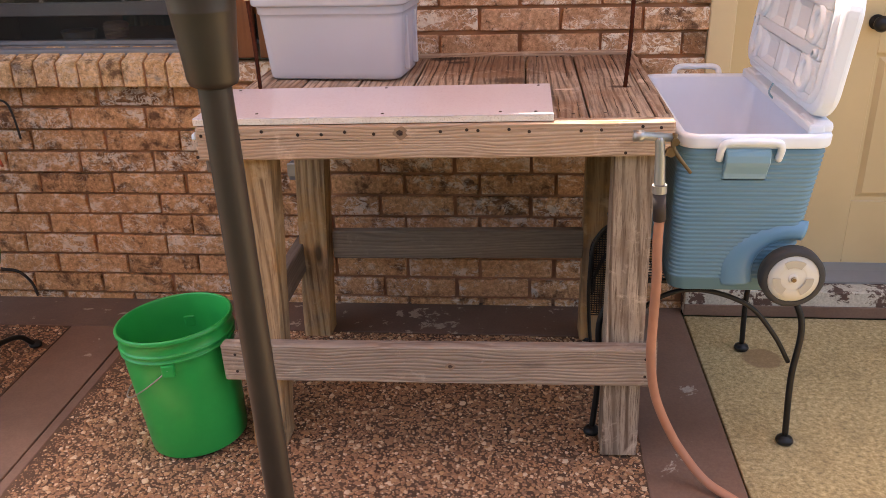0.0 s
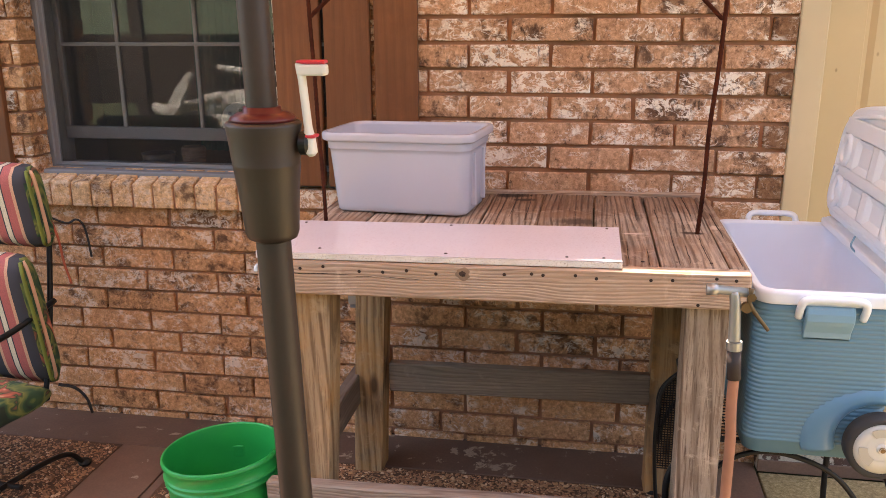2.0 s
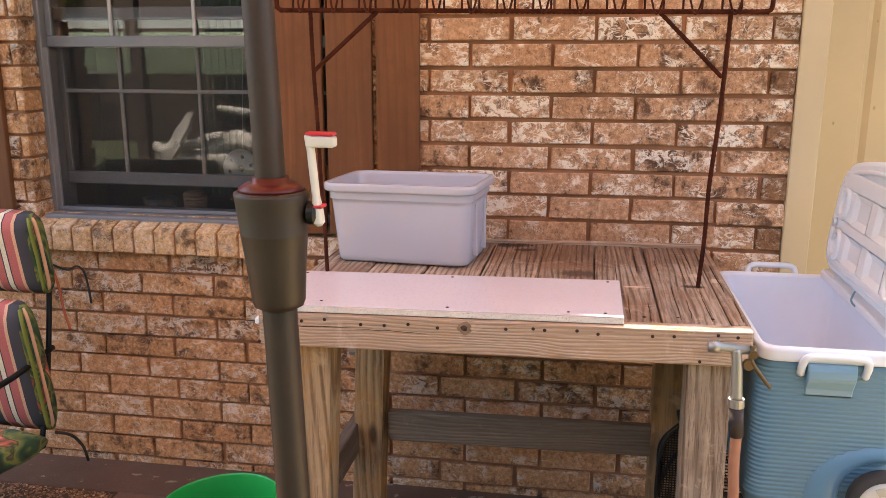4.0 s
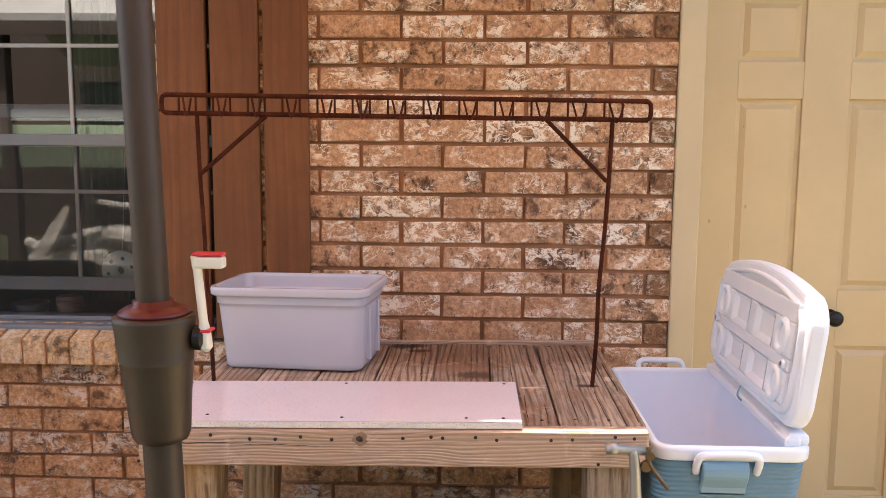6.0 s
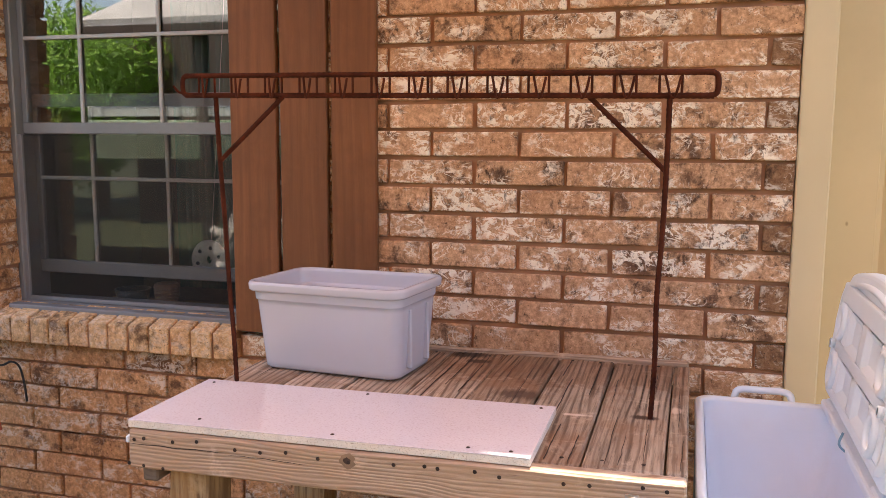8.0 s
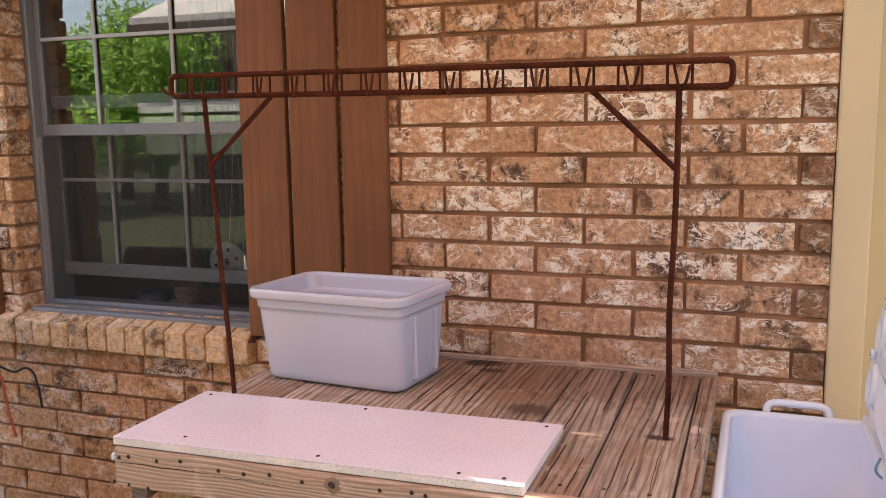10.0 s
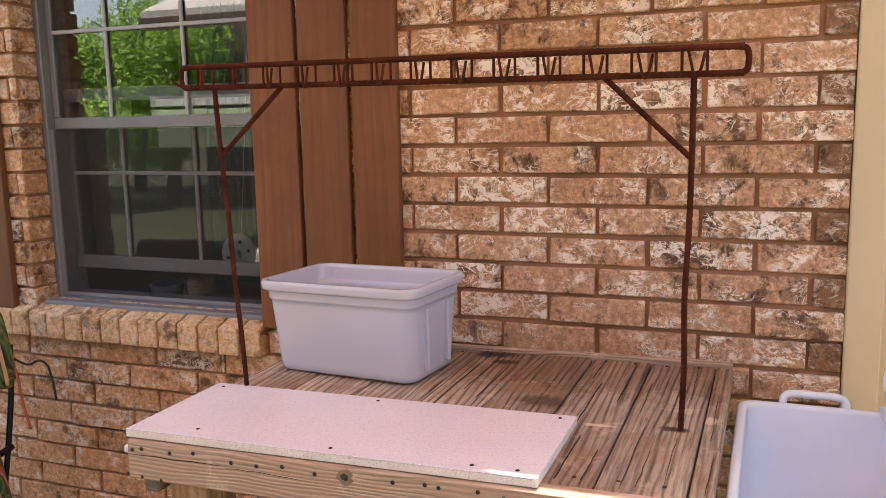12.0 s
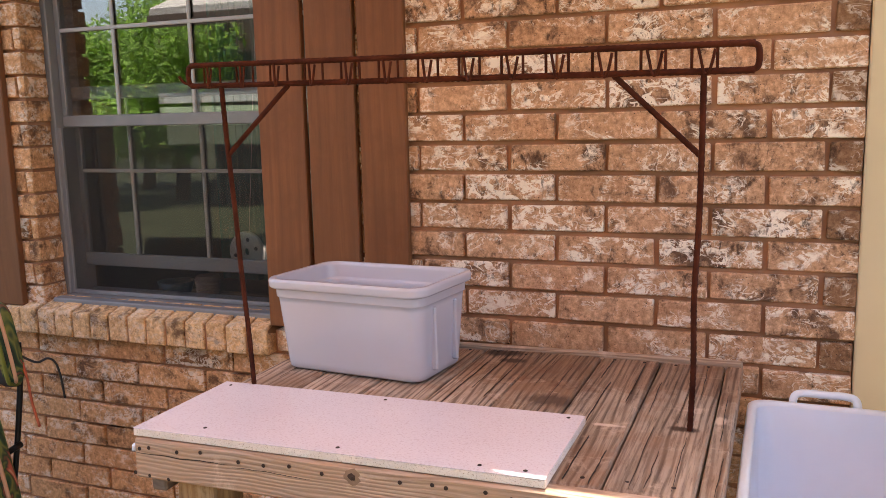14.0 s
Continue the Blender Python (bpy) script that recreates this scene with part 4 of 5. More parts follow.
part("wire_handle", tube(smooth_path(mid, 3), 0.0021, 6), M_WIRE, bucket, "thin galvanised wire handle", True)

# ---- cooler ----
M_COOL_SMOOTH = simple("smooth_blue_plastic", (0.115, 0.245, 0.35), 0.3, var=0.05, scale=18, bumps=0.02)
cooler = thing("wheeled_cooler", "blue ribbed wheeled cooler, white lid open, on an iron stool", "cooler")
CX0, CX1, CY0, CY1 = 0.412, 0.748, -0.888, -0.228
ccx, ccy = (CX0 + CX1) / 2, (CY0 + CY1) / 2


def cring(w, d, r, z, dx=0.0):
    return [(ccx + dx + x, ccy + y, z) for x, y in rounded(w, d - 0.02, r, 6)]


rings = [cring(0.262, 0.58, 0.03, 0.490, -0.014), cring(0.286, 0.604, 0.035, 0.497, -0.014)]
z = 0.527
n = 30
for k in range(n):
    f = k / n
    w, d = 0.284 + 0.040 * f, 0.61 + 0.056 * f
    dx = -0.018 + 0.016 * f
    for dz, g in ((0.0, 0.0), (0.0016, 0.0042), (0.0038, 0.0062), (0.0062, 0.0054), (0.0084, 0.0034)):
        rings.append(cring(w + g, d + g, 0.036, z + dz, dx))
    z += 0.01107
rings.append(cring(0.324, 0.668, 0.036, 0.868, -0.002))
rings += [cring(0.30, 0.64, 0.03, 0.868, -0.002)]
part("body", loft(rings, cap_end=False), M_COOL_BLUE, cooler, "ribbed blue plastic shell", True)
inner = [cring(0.334, 0.678, 0.04, 0.866), cring(0.340, 0.684, 0.042, 0.870), cring(0.342, 0.686, 0.042, 0.890), cring(0.336, 0.680, 0.04, 0.896), cring(0.318, 0.662, 0.036, 0.898), cring(0.308, 0.652, 0.034, 0.896), cring(0.300, 0.644, 0.034, 0.888)]
part("rim", loft(crisp(inner + [cring(0.300, 0.644, 0.034, 0.866)], 0.15), cap_start=False, cap_end=False), M_COOL_WHITE, cooler, "white plastic rim", True)
part("lining", loft([cring(0.299, 0.643, 0.034, 0.889), cring(0.262, 0.585, 0.045, 0.625, -0.008), cring(0.225, 0.54, 0.05, 0.585, -0.010)], cap_start=False), M_COOL_IN, cooler, "pale lilac-white moulded lining", True)
part("lid_hinge_strip", box((CX1 - 0.056, ccy - 0.315, 0.893), (CX1 - 0.020, ccy + 0.315, 0.916), 0.006, 2), M_COOL_WHITE, cooler)
# lid, set in from the rim at x = CX1 to fit the camera's view
LZ = 0.905
lid_m = pose(CX1 - 0.051, ccy, LZ, 0, 7.0, 0)
def lid_outline(w, h, r):
    """A rounded panel whose free edge bows outward in the middle."""
    return [(yy, zz + 0.165 + (0.040 * max(0.0, 1 - (2 * yy / w) ** 2) if zz > 0 else 0.0)) for yy, zz in rounded(w, h, r, 8)]


def bowed(w, h, r):
    o = lid_outline(w, h, r)
    top = [(w / 2 * (1 - 2 * k / 12) * 0.8, h / 2 + 0.165 + 0.040 * (1 - (0.8 * (1 - 2 * k / 12)) ** 2)) for k in range(13)]
    return o[:9] + top + o[9:]


lid = part("lid", loft([[(x_, yy, zz) for yy, zz in bowed(w, h, r)] for x_, w, h, r in ((0.0, 0.625, 0.262, 0.05), (0.004, 0.645, 0.280, 0.055), (0.030, 0.655, 0.287, 0.06), (0.040, 0.645, 0.277, 0.06), (0.044, 0.61, 0.245, 0.05))], cap_start=True), M_COOL_WHITE, cooler, "white plastic lid standing open", False, lid_m)
lid.modifiers.new("edge", "BEVEL").width = 0.003
def lid_part(name, bm, smooth=False, label=""):
    return part(name, bm, M_COOL_WHITE, lid, label, smooth)
lid_part("lid_lip", loft([[(x_, yy, zz) for yy, zz in bowed(w, h, 0.05)] for x_, w, h in ((0.0, 0.600, 0.240), (-0.011, 0.597, 0.237), (-0.011, 0.580, 0.220), (0.0, 0.576, 0.216))], cap_start=False, cap_end=False), True)
for za, zb in ((0.052, 0.068), (0.142, 0.170), (0.252, 0.296)):
    lid_part("lid_rib", box((-0.012, -0.272, za), (0.0005, 0.272, zb), 0.004, 2))
for ya, yb in ((-0.272, -0.150), (-0.024, 0.024), (0.150, 0.272)):
    for za, zb in ((0.0685, 0.1415), (0.1705, 0.2515)):
        lid_part("lid_panel", box((-0.012, ya, za), (0.0005, yb, zb), 0.004, 2))
for yy in (-0.215, 0.215):
    for zz in (0.104, 0.213):
        ringp = [(-0.013, yy + 0.030 * math.cos(a), zz + 0.035 * math.sin(a)) for a in [2 * math.pi * k / 28 for k in range(28)]]
        lid_part("cup_ring", tube(ringp, lambda s: 0.0085, 10, closed=True), True, "raised round cup ring")
for ya in (-0.150, 0.024):
    for za, zb in ((0.0685, 0.1415), (0.1705, 0.2515)):
        lid_part("pocket", loft([[(x_, ya + e, za + e), (x_, ya + 0.126 - e, za + e), (x_, ya + 0.126 - e, zb - e), (x_, ya + e, zb - e)] for x_, e in ((-0.0115, 0.0), (-0.002, 0.016))], cap_start=False), False, "shallow moulded pocket")
for yy in (-0.265, 0.265):
    lid_part("screw_boss", lathe([(0.006, 0), (0.011, 0), (0.011, 0.010), (0.006, 0.010)], 16, m=pose(-0.012, yy * 0.96, 0.157, 0, -90)), True)
for yy in (-0.26, 0.26):
    part("hinge", box((CX1 - 0.050, ccy + yy - 0.05, 0.893), (CX1 + 0.001, ccy + yy + 0.05, 0.922), 0.012, 3), M_COOL_WHITE, cooler)
part("lid_strap", tube(smooth_path([(CX1 - 0.062, ccy - 0.02, 0.945), (CX1 - 0.068, ccy - 0.018, 0.920), (CX1 - 0.050, ccy - 0.01, 0.899)], 4), 0.0025, 6), M_COOL_PALE, cooler)


def swing_handle(y, s, up=0.0):
    hz, h0, h1 = 0.884 + up, 0.502, 0.632
    pts = smooth_path([(h0, y + s * 0.004, 0.838), (h0, y - s * 0.012, 0.868 + up * 0.8), (h0 + 0.012, y - s * 0.018, hz), ((h0 + h1) / 2, y - s * 0.018, hz + 0.002), (h1 - 0.012, y - s * 0.018, hz), (h1, y - s * 0.012, 0.868 + up * 0.8), (h1, y + s * 0.004, 0.838)], 5)
    part("swing_handle", tube(pts, 0.0085, 10), M_COOL_WHITE, cooler, "white plastic swing handle", True)
    prof = [(0.003, 0.866), (-0.006, 0.866), (-0.013, 0.862), (-0.017, 0.852), (-0.017, 0.836), (-0.012, 0.826), (0.0, 0.806), (0.003, 0.792), (0.003, 0.790)]
    part("latch_plate", loft([[(x_, y + s * (p if 0 < i < 3 else p + 0.004 * (p < 0.01)), q) for p, q in prof] for i, x_ in enumerate((0.513, 0.516, 0.609, 0.612))]), M_COOL_PALE, cooler, "pale blue moulded handle plate")


swing_handle(CY0 + 0.004, 1)
swing_handle(CY1 - 0.004, -1, 0.028)
# wheels and arches
def wheel(y, s):
    wm = pose(0.692, y, 0.560, 90 * s, 0, 0)
    w = part("wheel", lathe([(0.030, -0.016), (0.058, -0.018), (0.0585, 0.018), (0.03, 0.016)], 40), M_HUB, cooler, "ivory plastic wheel", True, wm)
    part("tyre", lathe([(0.0588, -0.019), (0.068, -0.020), (0.0735, -0.014), (0.0735, 0.014), (0.068, 0.020), (0.0588, 0.019)], 48), M_TYRE, w, "black rubber tyre", True)
    part("hub", lathe([(0, 0.022), (0.009, 0.022), (0.012, 0.017), (0.030, 0.0155), (0.030, -0.0155), (0, -0.0155)], 30), M_HUB, w, "", False)
    part("axle_cap", lathe([(0, 0.027), (0.005, 0.0265), (0.0065, 0.022), (0, 0.022)], 16), M_BRASS, w)
    for k in range(3):
        a0 = 90 + 120 * k - 32
        seg = [(0.0285, a) for a in range(a0, a0 + 65, 8)]
        o = [(r * math.cos(radians(a)), r * math.sin(radians(a))) for r, a in seg] + [(0.047 * math.cos(radians(a)), 0.047 * math.sin(radians(a))) for _, a in reversed(seg)]
        # Raised plate in darker ivory, painted with the shade of a recess.
        part("spoke_recess", loft([[(x_, y_, 0.0175) for x_, y_ in o], [(x_, y_, 0.0192) for x_, y_ in o]]), simple("shaded_ivory", (0.42, 0.385, 0.31), 0.6) if "shaded_ivory" not in bpy.data.materials else bpy.data.materials["shaded_ivory"], w)


wheel(CY0 - 0.014, 1)
wheel(CY1 + 0.014, -1)
for base, s in ((CY0 + 0.033, -1), (CY1 - 0.033, 1)):
    sections = []
    for k in range(33):
        a = radians(200 - 124 * k / 32)
        sec = []
        for r, out in ((0.155, 0.0), (0.152, 0.018), (0.147, 0.0235), (0.138, 0.029), (0.124, 0.035), (0.108, 0.0375), (0.094, 0.036), (0.086, 0.031), (0.081, 0.022), (0.080, 0.0)):
            rx, rz = r, r - 0.026 * (r - 0.08) / 0.075
            sec.append((min(0.692 + rx * math.cos(a), 0.742 + 0.03 * (out > 0.03) * 0.2), base + s * max(0.0, out - 0.017), max(0.493, 0.555 + rz * math.sin(a))))
        sections.append(sec)
    part("wheel_arch", loft(sections), M_COOL_SMOOTH, cooler, "smooth blue wheel arch", True)
part("axle", tube([(0.692, CY0 - 0.04, 0.560), (0.692, CY1 + 0.04, 0.560)], 0.006, 10), M_WIRE, cooler)

# ---- iron stool under the cooler ----
stool = thing("iron_stool", "black wrought-iron mesh stool under the cooler", "stool")
SZ = 0.477
feet = ((0.782, -0.782), (0.782, -0.280), (0.262, -0.765), (0.285, -0.235))
for fx, fy in feet:
    ix = 0.735 if fx > 0.5 else 0.345
    iy = -0.74 if fy < -0.5 else -0.33
    leg = part("leg", tube(smooth_path([(fx, fy, 0.018), (fx + (ix - fx) * 0.15, fy + (iy - fy) * 0.15, 0.20), (fx + 0.016 * (1 if fx > 0.5 else -1) + (ix - fx) * 0.3, fy + (iy - fy) * 0.4, 0.36), (ix, iy, SZ - 0.008)], 8), 0.0085, 10), M_IRON, stool, smooth=True)
    part("foot", lathe([(0, 0), (0.021, 0), (0.024, 0.006), (0.021, 0.014), (0.010, 0.022), (0, 0.022)], 20, m=pose(fx, fy, 0.002)), M_IRON, leg, "round glide foot", True)
for y in (-0.765, -0.29):
    part("arched_brace", tube(smooth_path([(0.765, y, 0.245), (0.715, y, 0.33), (0.64, y, 0.412), (0.52, y, 0.452), (0.42, y, 0.43), (0.33, y, 0.34), (0.29, y, 0.25)], 8), 0.0065, 8), M_IRON, stool, smooth=True)
    part("seat_rail", tube([(0.33, y, SZ), (0.75, y, SZ)], 0.0075, 8), M_IRON, stool)
for x in (0.33, 0.75):
    part("seat_rail", tube([(x, -0.765, SZ), (x, -0.29, SZ)], 0.0075, 8), M_IRON, stool)
bm = bmesh.new()
for k in range(25):
    x = 0.34 + 0.4 * k / 24
    tube([(x, -0.76, SZ), (x, -0.295, SZ)], 0.0018, 4, bm)
for k in range(27):
    y = -0.755 + 0.455 * k / 26
    tube([(0.335, y, SZ + 0.001), (0.745, y, SZ + 0.001)], 0.0018, 4, bm)
part("mesh_seat", bm, M_IRON, stool, "fine black steel mesh seat")
apron = bmesh.new()
AX0, AX1, AZ0, AZ1, AY = 0.268, 0.440, 0.150, 0.486, -0.40


def apron_top(x):
    u = (x - (AX0 + AX1) / 2) / ((AX1 - AX0) / 2)
    return AZ0 + (AZ1 - AZ0) * (0.55 + 0.45 * math.sqrt(max(0.0, 1 - abs(u) ** 2.6)))


for k in range(22):
    x = AX0 + 0.004 + (AX1 - AX0 - 0.008) * k / 21
    tube([(x, AY, AZ0 + 0.05 * abs(k - 10.5) / 10.5), (x, AY + 0.015, apron_top(x))], 0.0019, 4, apron)
for k in range(40):
    z = AZ0 + 0.03 + (AZ1 - AZ0 - 0.04) * k / 39
    xs = [AX0 + (AX1 - AX0) * i / 60 for i in range(61) if apron_top(AX0 + (AX1 - AX0) * i / 60) > z]
    if len(xs) > 2:
        tube([(xs[0], AY + 0.001 + 0.045 * (z - AZ0), z), (xs[-1], AY + 0.001 + 0.045 * (z - AZ0), z)], 0.0019, 4, apron)
part("mesh_apron", apron, M_IRON, stool, "hanging steel mesh apron")
loop = [(AX0 + 0.02, AY, 0.03), (AX0 + 0.006, AY, 0.16), (AX0, AY, 0.30), (AX0 + 0.012, AY + 0.01, 0.42), (AX0 + 0.05, AY + 0.014, 0.474), ((AX0 + AX1) / 2, AY + 0.015, 0.487), (AX1 - 0.05, AY + 0.014, 0.474), (AX1 - 0.012, AY + 0.01, 0.42), (AX1, AY, 0.30), (AX1 - 0.006, AY, 0.16)]
part("apron_rim", tube(smooth_path(loop, 6), 0.006, 8), M_IRON, stool, smooth=True)

# ---- hose and nozzle ----
hose = thing("garden_hose", "terracotta rubber garden hose hanging off the table corner", "hose")
pts = [(0.366, -0.965, 0.73), (0.366, -0.965, 0.66), (0.370, -0.968, 0.58), (0.371, -0.965, 0.47), (0.374, -0.958, 0.36), (0.392, -0.955, 0.255), (0.43, -0.955, 0.16), (0.475, -0.965, 0.085), (0.53, -1.0, 0.03), (0.60, -1.06, 0.014), (0.70, -1.20, 0.013), (0.85, -1.55, 0.013), (0.9, -2.1, 0.013)]
part("hose_line", tube(smooth_path(pts, 8), 0.0115, 14), M_HOSE, hose, smooth=True)
noz = thing("hose_nozzle", "chrome pistol hose nozzle hooked on the table apron", "hose nozzle")
part("barrel", tube([(0.296, -0.962, 0.917), (0.318, -0.962, 0.917), (0.3185, -0.962, 0.917), (0.39, -0.957, 0.911)], lambda s: 0.0125 if s < 0.5 else 0.0095, 16), M_CHROME, noz, "dull chrome barrel", True)
part("grip", tube(smooth_path([(0.352, -0.96, 0.914), (0.356, -0.962, 0.88), (0.358, -0.963, 0.84), (0.360, -0.964, 0.805)], 5), lambda s: 0.0105 + 0.002 * s, 14), M_CHROME, noz, "dull chrome grip", True)
part("coupling", tube([(0.360, -0.964, 0.806), (0.361, -0.964, 0.788)], 0.0165, 16), M_CHROME, noz, "ribbed chrome coupling")
part("sleeve", tube([(0.361, -0.9645, 0.787), (0.366, -0.965, 0.722)], lambda s: 0.0145, 14), M_GRIP, hose, "dark rubber hose end", True)
part("lever", tube(smooth_path([(0.385, -0.962, 0.922), (0.382, -0.966, 0.895), (0.395, -0.968, 0.872), (0.424, -0.968, 0.835)], 6), lambda s: 0.006 - 0.002 * s, 8), M_BRASS, noz, "worn brass trigger", True)
part("valve_nut", lathe([(0, -0.01), (0.009, -0.01), (0.009, 0.01), (0, 0.01)], 6, m=pose(0.386, -0.962, 0.905, 90)), M_BRASS, noz)
part("valve_knob", lathe([(0, -0.006), (0.011, -0.006), (0.011, 0.006), (0, 0.006)], 14, m=pose(0.378, -0.965, 0.882, 90)), M_BRASS, noz)

# ---- lounge chair ----
def stripe_material():
    m, nt, b = nodes_of("striped_canvas", 0.85)
    tc = nt.nodes.new("ShaderNodeTexCoord")
    sp = nt.nodes.new("ShaderNodeSeparateXYZ")
    nt.links.new(tc.outputs["Object"], sp.inputs[0])
    mm = node(nt, "ShaderNodeMath")
    mm.operation = "MULTIPLY_ADD"
    mm.inputs[1].default_value, mm.inputs[2].default_value = 1 / 0.27, 0.0
    nt.links.new(sp.outputs["X"], mm.inputs[0])
    fr = node(nt, "ShaderNodeMath")
    fr.operation = "FRACT"
    nt.links.new(mm.outputs[0], fr.inputs[0])
    green, olive, coal, red, peach, cream = (0.03, 0.07, 0.03), (0.16, 0.18, 0.03), (0.045, 0.042, 0.05), (0.48, 0.12, 0.10), (0.66, 0.36, 0.22), (0.72, 0.62, 0.45)
    stops = [(0.0, coal), (0.06, green), (0.19, olive), (0.25, coal), (0.42, peach), (0.46, red), (0.56, coal), (0.575, cream), (0.64, coal), (0.655, red), (0.76, peach), (0.80, coal)]
    c = ramp(nt, fr.outputs[0], stops)
    nt.nodes[-1].color_ramp.interpolation = "CONSTANT"
    wv = noise_tex(nt, coords(nt), 300, 3)
    c = mix(nt, ramp(nt, wv, [(0.3, (0.3, 0.3, 0.3)), (0.6, G0)]), c, (0.05, 0.04, 0.04))
    nt.links.new(c, b.inputs["Base Color"])
    bump(nt, b, wv, 0.25, 0.001)
    return m


def leaf_material():
    m, nt, b = nodes_of("leaf_print_canvas", 0.85)
    v = coords(nt, (1, 1, 0.6))
    c = ramp(nt, noise_tex(nt, v, 16, 2, 0.4, 1.2), [(0.36, (0.02, 0.035, 0.02)), (0.47, (0.035, 0.085, 0.035)), (0.55, (0.20, 0.21, 0.05)), (0.60, (0.03, 0.06, 0.03)), (0.68, (0.52, 0.12, 0.07)), (0.74, (0.66, 0.42, 0.26))])
    nt.links.new(c, b.inputs["Base Color"])
    return m


M_STRIPE, M_LEAF = stripe_material(), leaf_material()
M_OLIVE = simple("olive_piping", (0.17, 0.19, 0.03), 0.85, var=0.15, scale=80)
M_PEACH = simple("peach_piping", (0.66, 0.38, 0.24), 0.85, var=0.12, scale=80)
M_STRAP = simple("black_webbing", (0.025, 0.022, 0.022), 0.8, var=0.2, scale=80)
M_TIE = simple("orange_tie", (0.45, 0.10, 0.045), 0.8, var=0.3, scale=80)


def cushion(w, d, h, mats):
    """A soft pad w wide, d thick, h high: bulging faces, striped in front, printed along its border."""
    bm = bmesh.new()
    n = 12
    rings = []
    for k in range(n + 1):
        t = -1 + 2 * k / n
        thick = d / 2 * (1 - abs(t) ** 7 * 0.6)
        wid = w / 2 * (1 - abs(t) ** 6 * 0.05)
        o = []
        for a in range(28):
            an = 2 * math.pi * a / 28
            cx_, sy = math.cos(an), math.sin(an)
            o.append((wid * math.copysign(abs(cx_) ** 0.30, cx_), thick * math.copysign(abs(sy) ** 0.62, sy), h / 2 * t))
        rings.append(o)
    loft(rings, bm)
    bm.normal_update()
    for f in bm.faces:
        c_ = f.calc_center_median()
        f.material_index = 1 if abs(c_.x) > w / 2 * 0.94 or c_.y > 0.0 else 0
    return mesh_of("cushion", bm, mats, True)


lounge = thing("patio_chair", "black iron patio chair with striped red and green cushions", "chair", m=pose(-1.560, -0.39, 0.0, 0, 0, -6))
for nm, zc, hh, lean in (("back_cushion", 0.9075, 0.260, 0.02), ("back_cushion", 0.560, 0.435, -0.04)):
    o = new(nm, cushion(0.54, 0.10, hh, (M_STRIPE, M_LEAF)))
    o.matrix_basis = pose(-0.285, -0.055 + lean, zc, 9, 0, 0)
    o.parent = lounge
    w2, d2, h2 = 0.268, 0.034, hh / 2 - 0.012
    for yy, mt in ((-0.036, M_OLIVE), (-0.012, M_PEACH)):
        p_ = part("piping", tube(smooth_path([(w2 - 0.014, yy * 0.5, -h2), (w2 + 0.001, yy, -h2 * 0.8), (w2 + 0.003, yy, 0.0), (w2 + 0.001, yy, h2 * 0.8), (w2 - 0.014, yy * 0.5, h2)], 6), 0.006, 6), mt, o, smooth=True)
o = new("seat_cushion", cushion(0.54, 0.10, 0.50, (M_STRIPE, M_LEAF)))
o.matrix_basis = pose(-0.27, -0.36, 0.355, 83, 0, 0)
o.parent = lounge
for x in (-0.05, -0.545):
    part("back_post", tube(smooth_path([(x, -0.10, 0.30), (x, -0.045, 0.50), (x, 0.0, 0.75), (x, 0.012, 0.90)], 8), 0.0085, 8), M_IRON, lounge, smooth=True)
    part("arm", tube(smooth_path([(x + 0.012, -0.02, 0.60), (x + 0.014, -0.20, 0.565), (x + 0.014, -0.42, 0.55), (x + 0.014, -0.50, 0.52)], 8), 0.0095, 8), M_IRON, lounge, smooth=True)
    part("seat_rail", tube([(x, -0.09, 0.295), (x, -0.62, 0.305)], 0.0085, 8), M_IRON, lounge)
    part("leg", tube(smooth_path([(x, -0.60, 0.10), (x, -0.30, 0.105), (x + 0.0, -0.06, 0.075), (x + 0.012, 0.015, 0.012)], 8), 0.009, 8), M_IRON, lounge, smooth=True)
    part("spring_post", tube(smooth_path([(x - 0.0, -0.34, 0.10), (x - 0.0, -0.38, 0.2), (x, -0.36, 0.295)], 6), 0.012, 8), M_IRON, lounge, smooth=True)
    part("foot", lathe([(0, 0), (0.02, 0), (0.022, 0.01), (0.012, 0.02), (0, 0.02)], 16, m=pose(x + 0.012, 0.02, 0.001)), M_IRON, lounge, smooth=True)
part("cross_bar", tube([(0.0, -0.30, 0.104), (-0.545, -0.30, 0.104)], 0.009, 8), M_IRON, lounge)
part("strap", tube(smooth_path([(-0.03, -0.0, 0.865), (0.012, 0.02, 0.845), (0.022, 0.05, 0.85), (0.03, 0.07, 0.83), (0.034, 0.08, 0.78), (0.036, 0.085, 0.72)], 6), 0.0035, 6), M_STRAP, lounge, "black hanging tie", True)
part("strap", tube(smooth_path([(-0.03, 0.0, 0.86), (-0.01, 0.0, 0.80), (-0.004, 0.005, 0.72), (0.008, 0.012, 0.65)], 6), 0.004, 6), M_TIE, lounge, "orange and black hanging tie", True)
part("strap", tube(smooth_path([(-0.03, -0.06, 0.33), (0.005, -0.03, 0.31), (0.02, 0.0, 0.26), (0.018, 0.02, 0.20)], 6), 0.005, 6), M_STRAP, lounge, "black hanging tie", True)

# ---- behind the window glass ----
M_POT = simple("brown_ribbed_clay", (0.23, 0.13, 0.08), 0.7, var=0.2, scale=40)
M_DARKPOT = simple("black_glazed_bowl", (0.03, 0.035, 0.035), 0.4, var=0.2, scale=30)
M_PLATE = simple("chalky_plate", (0.60, 0.57, 0.50), 0.8, var=0.25, scale=30)
M_DRIFT = wood_material("silvery_driftwood", (0.72, 0.68, 0.60), (0.38, 0.34, 0.28), "z", 0.9, 0.9, False, 20)
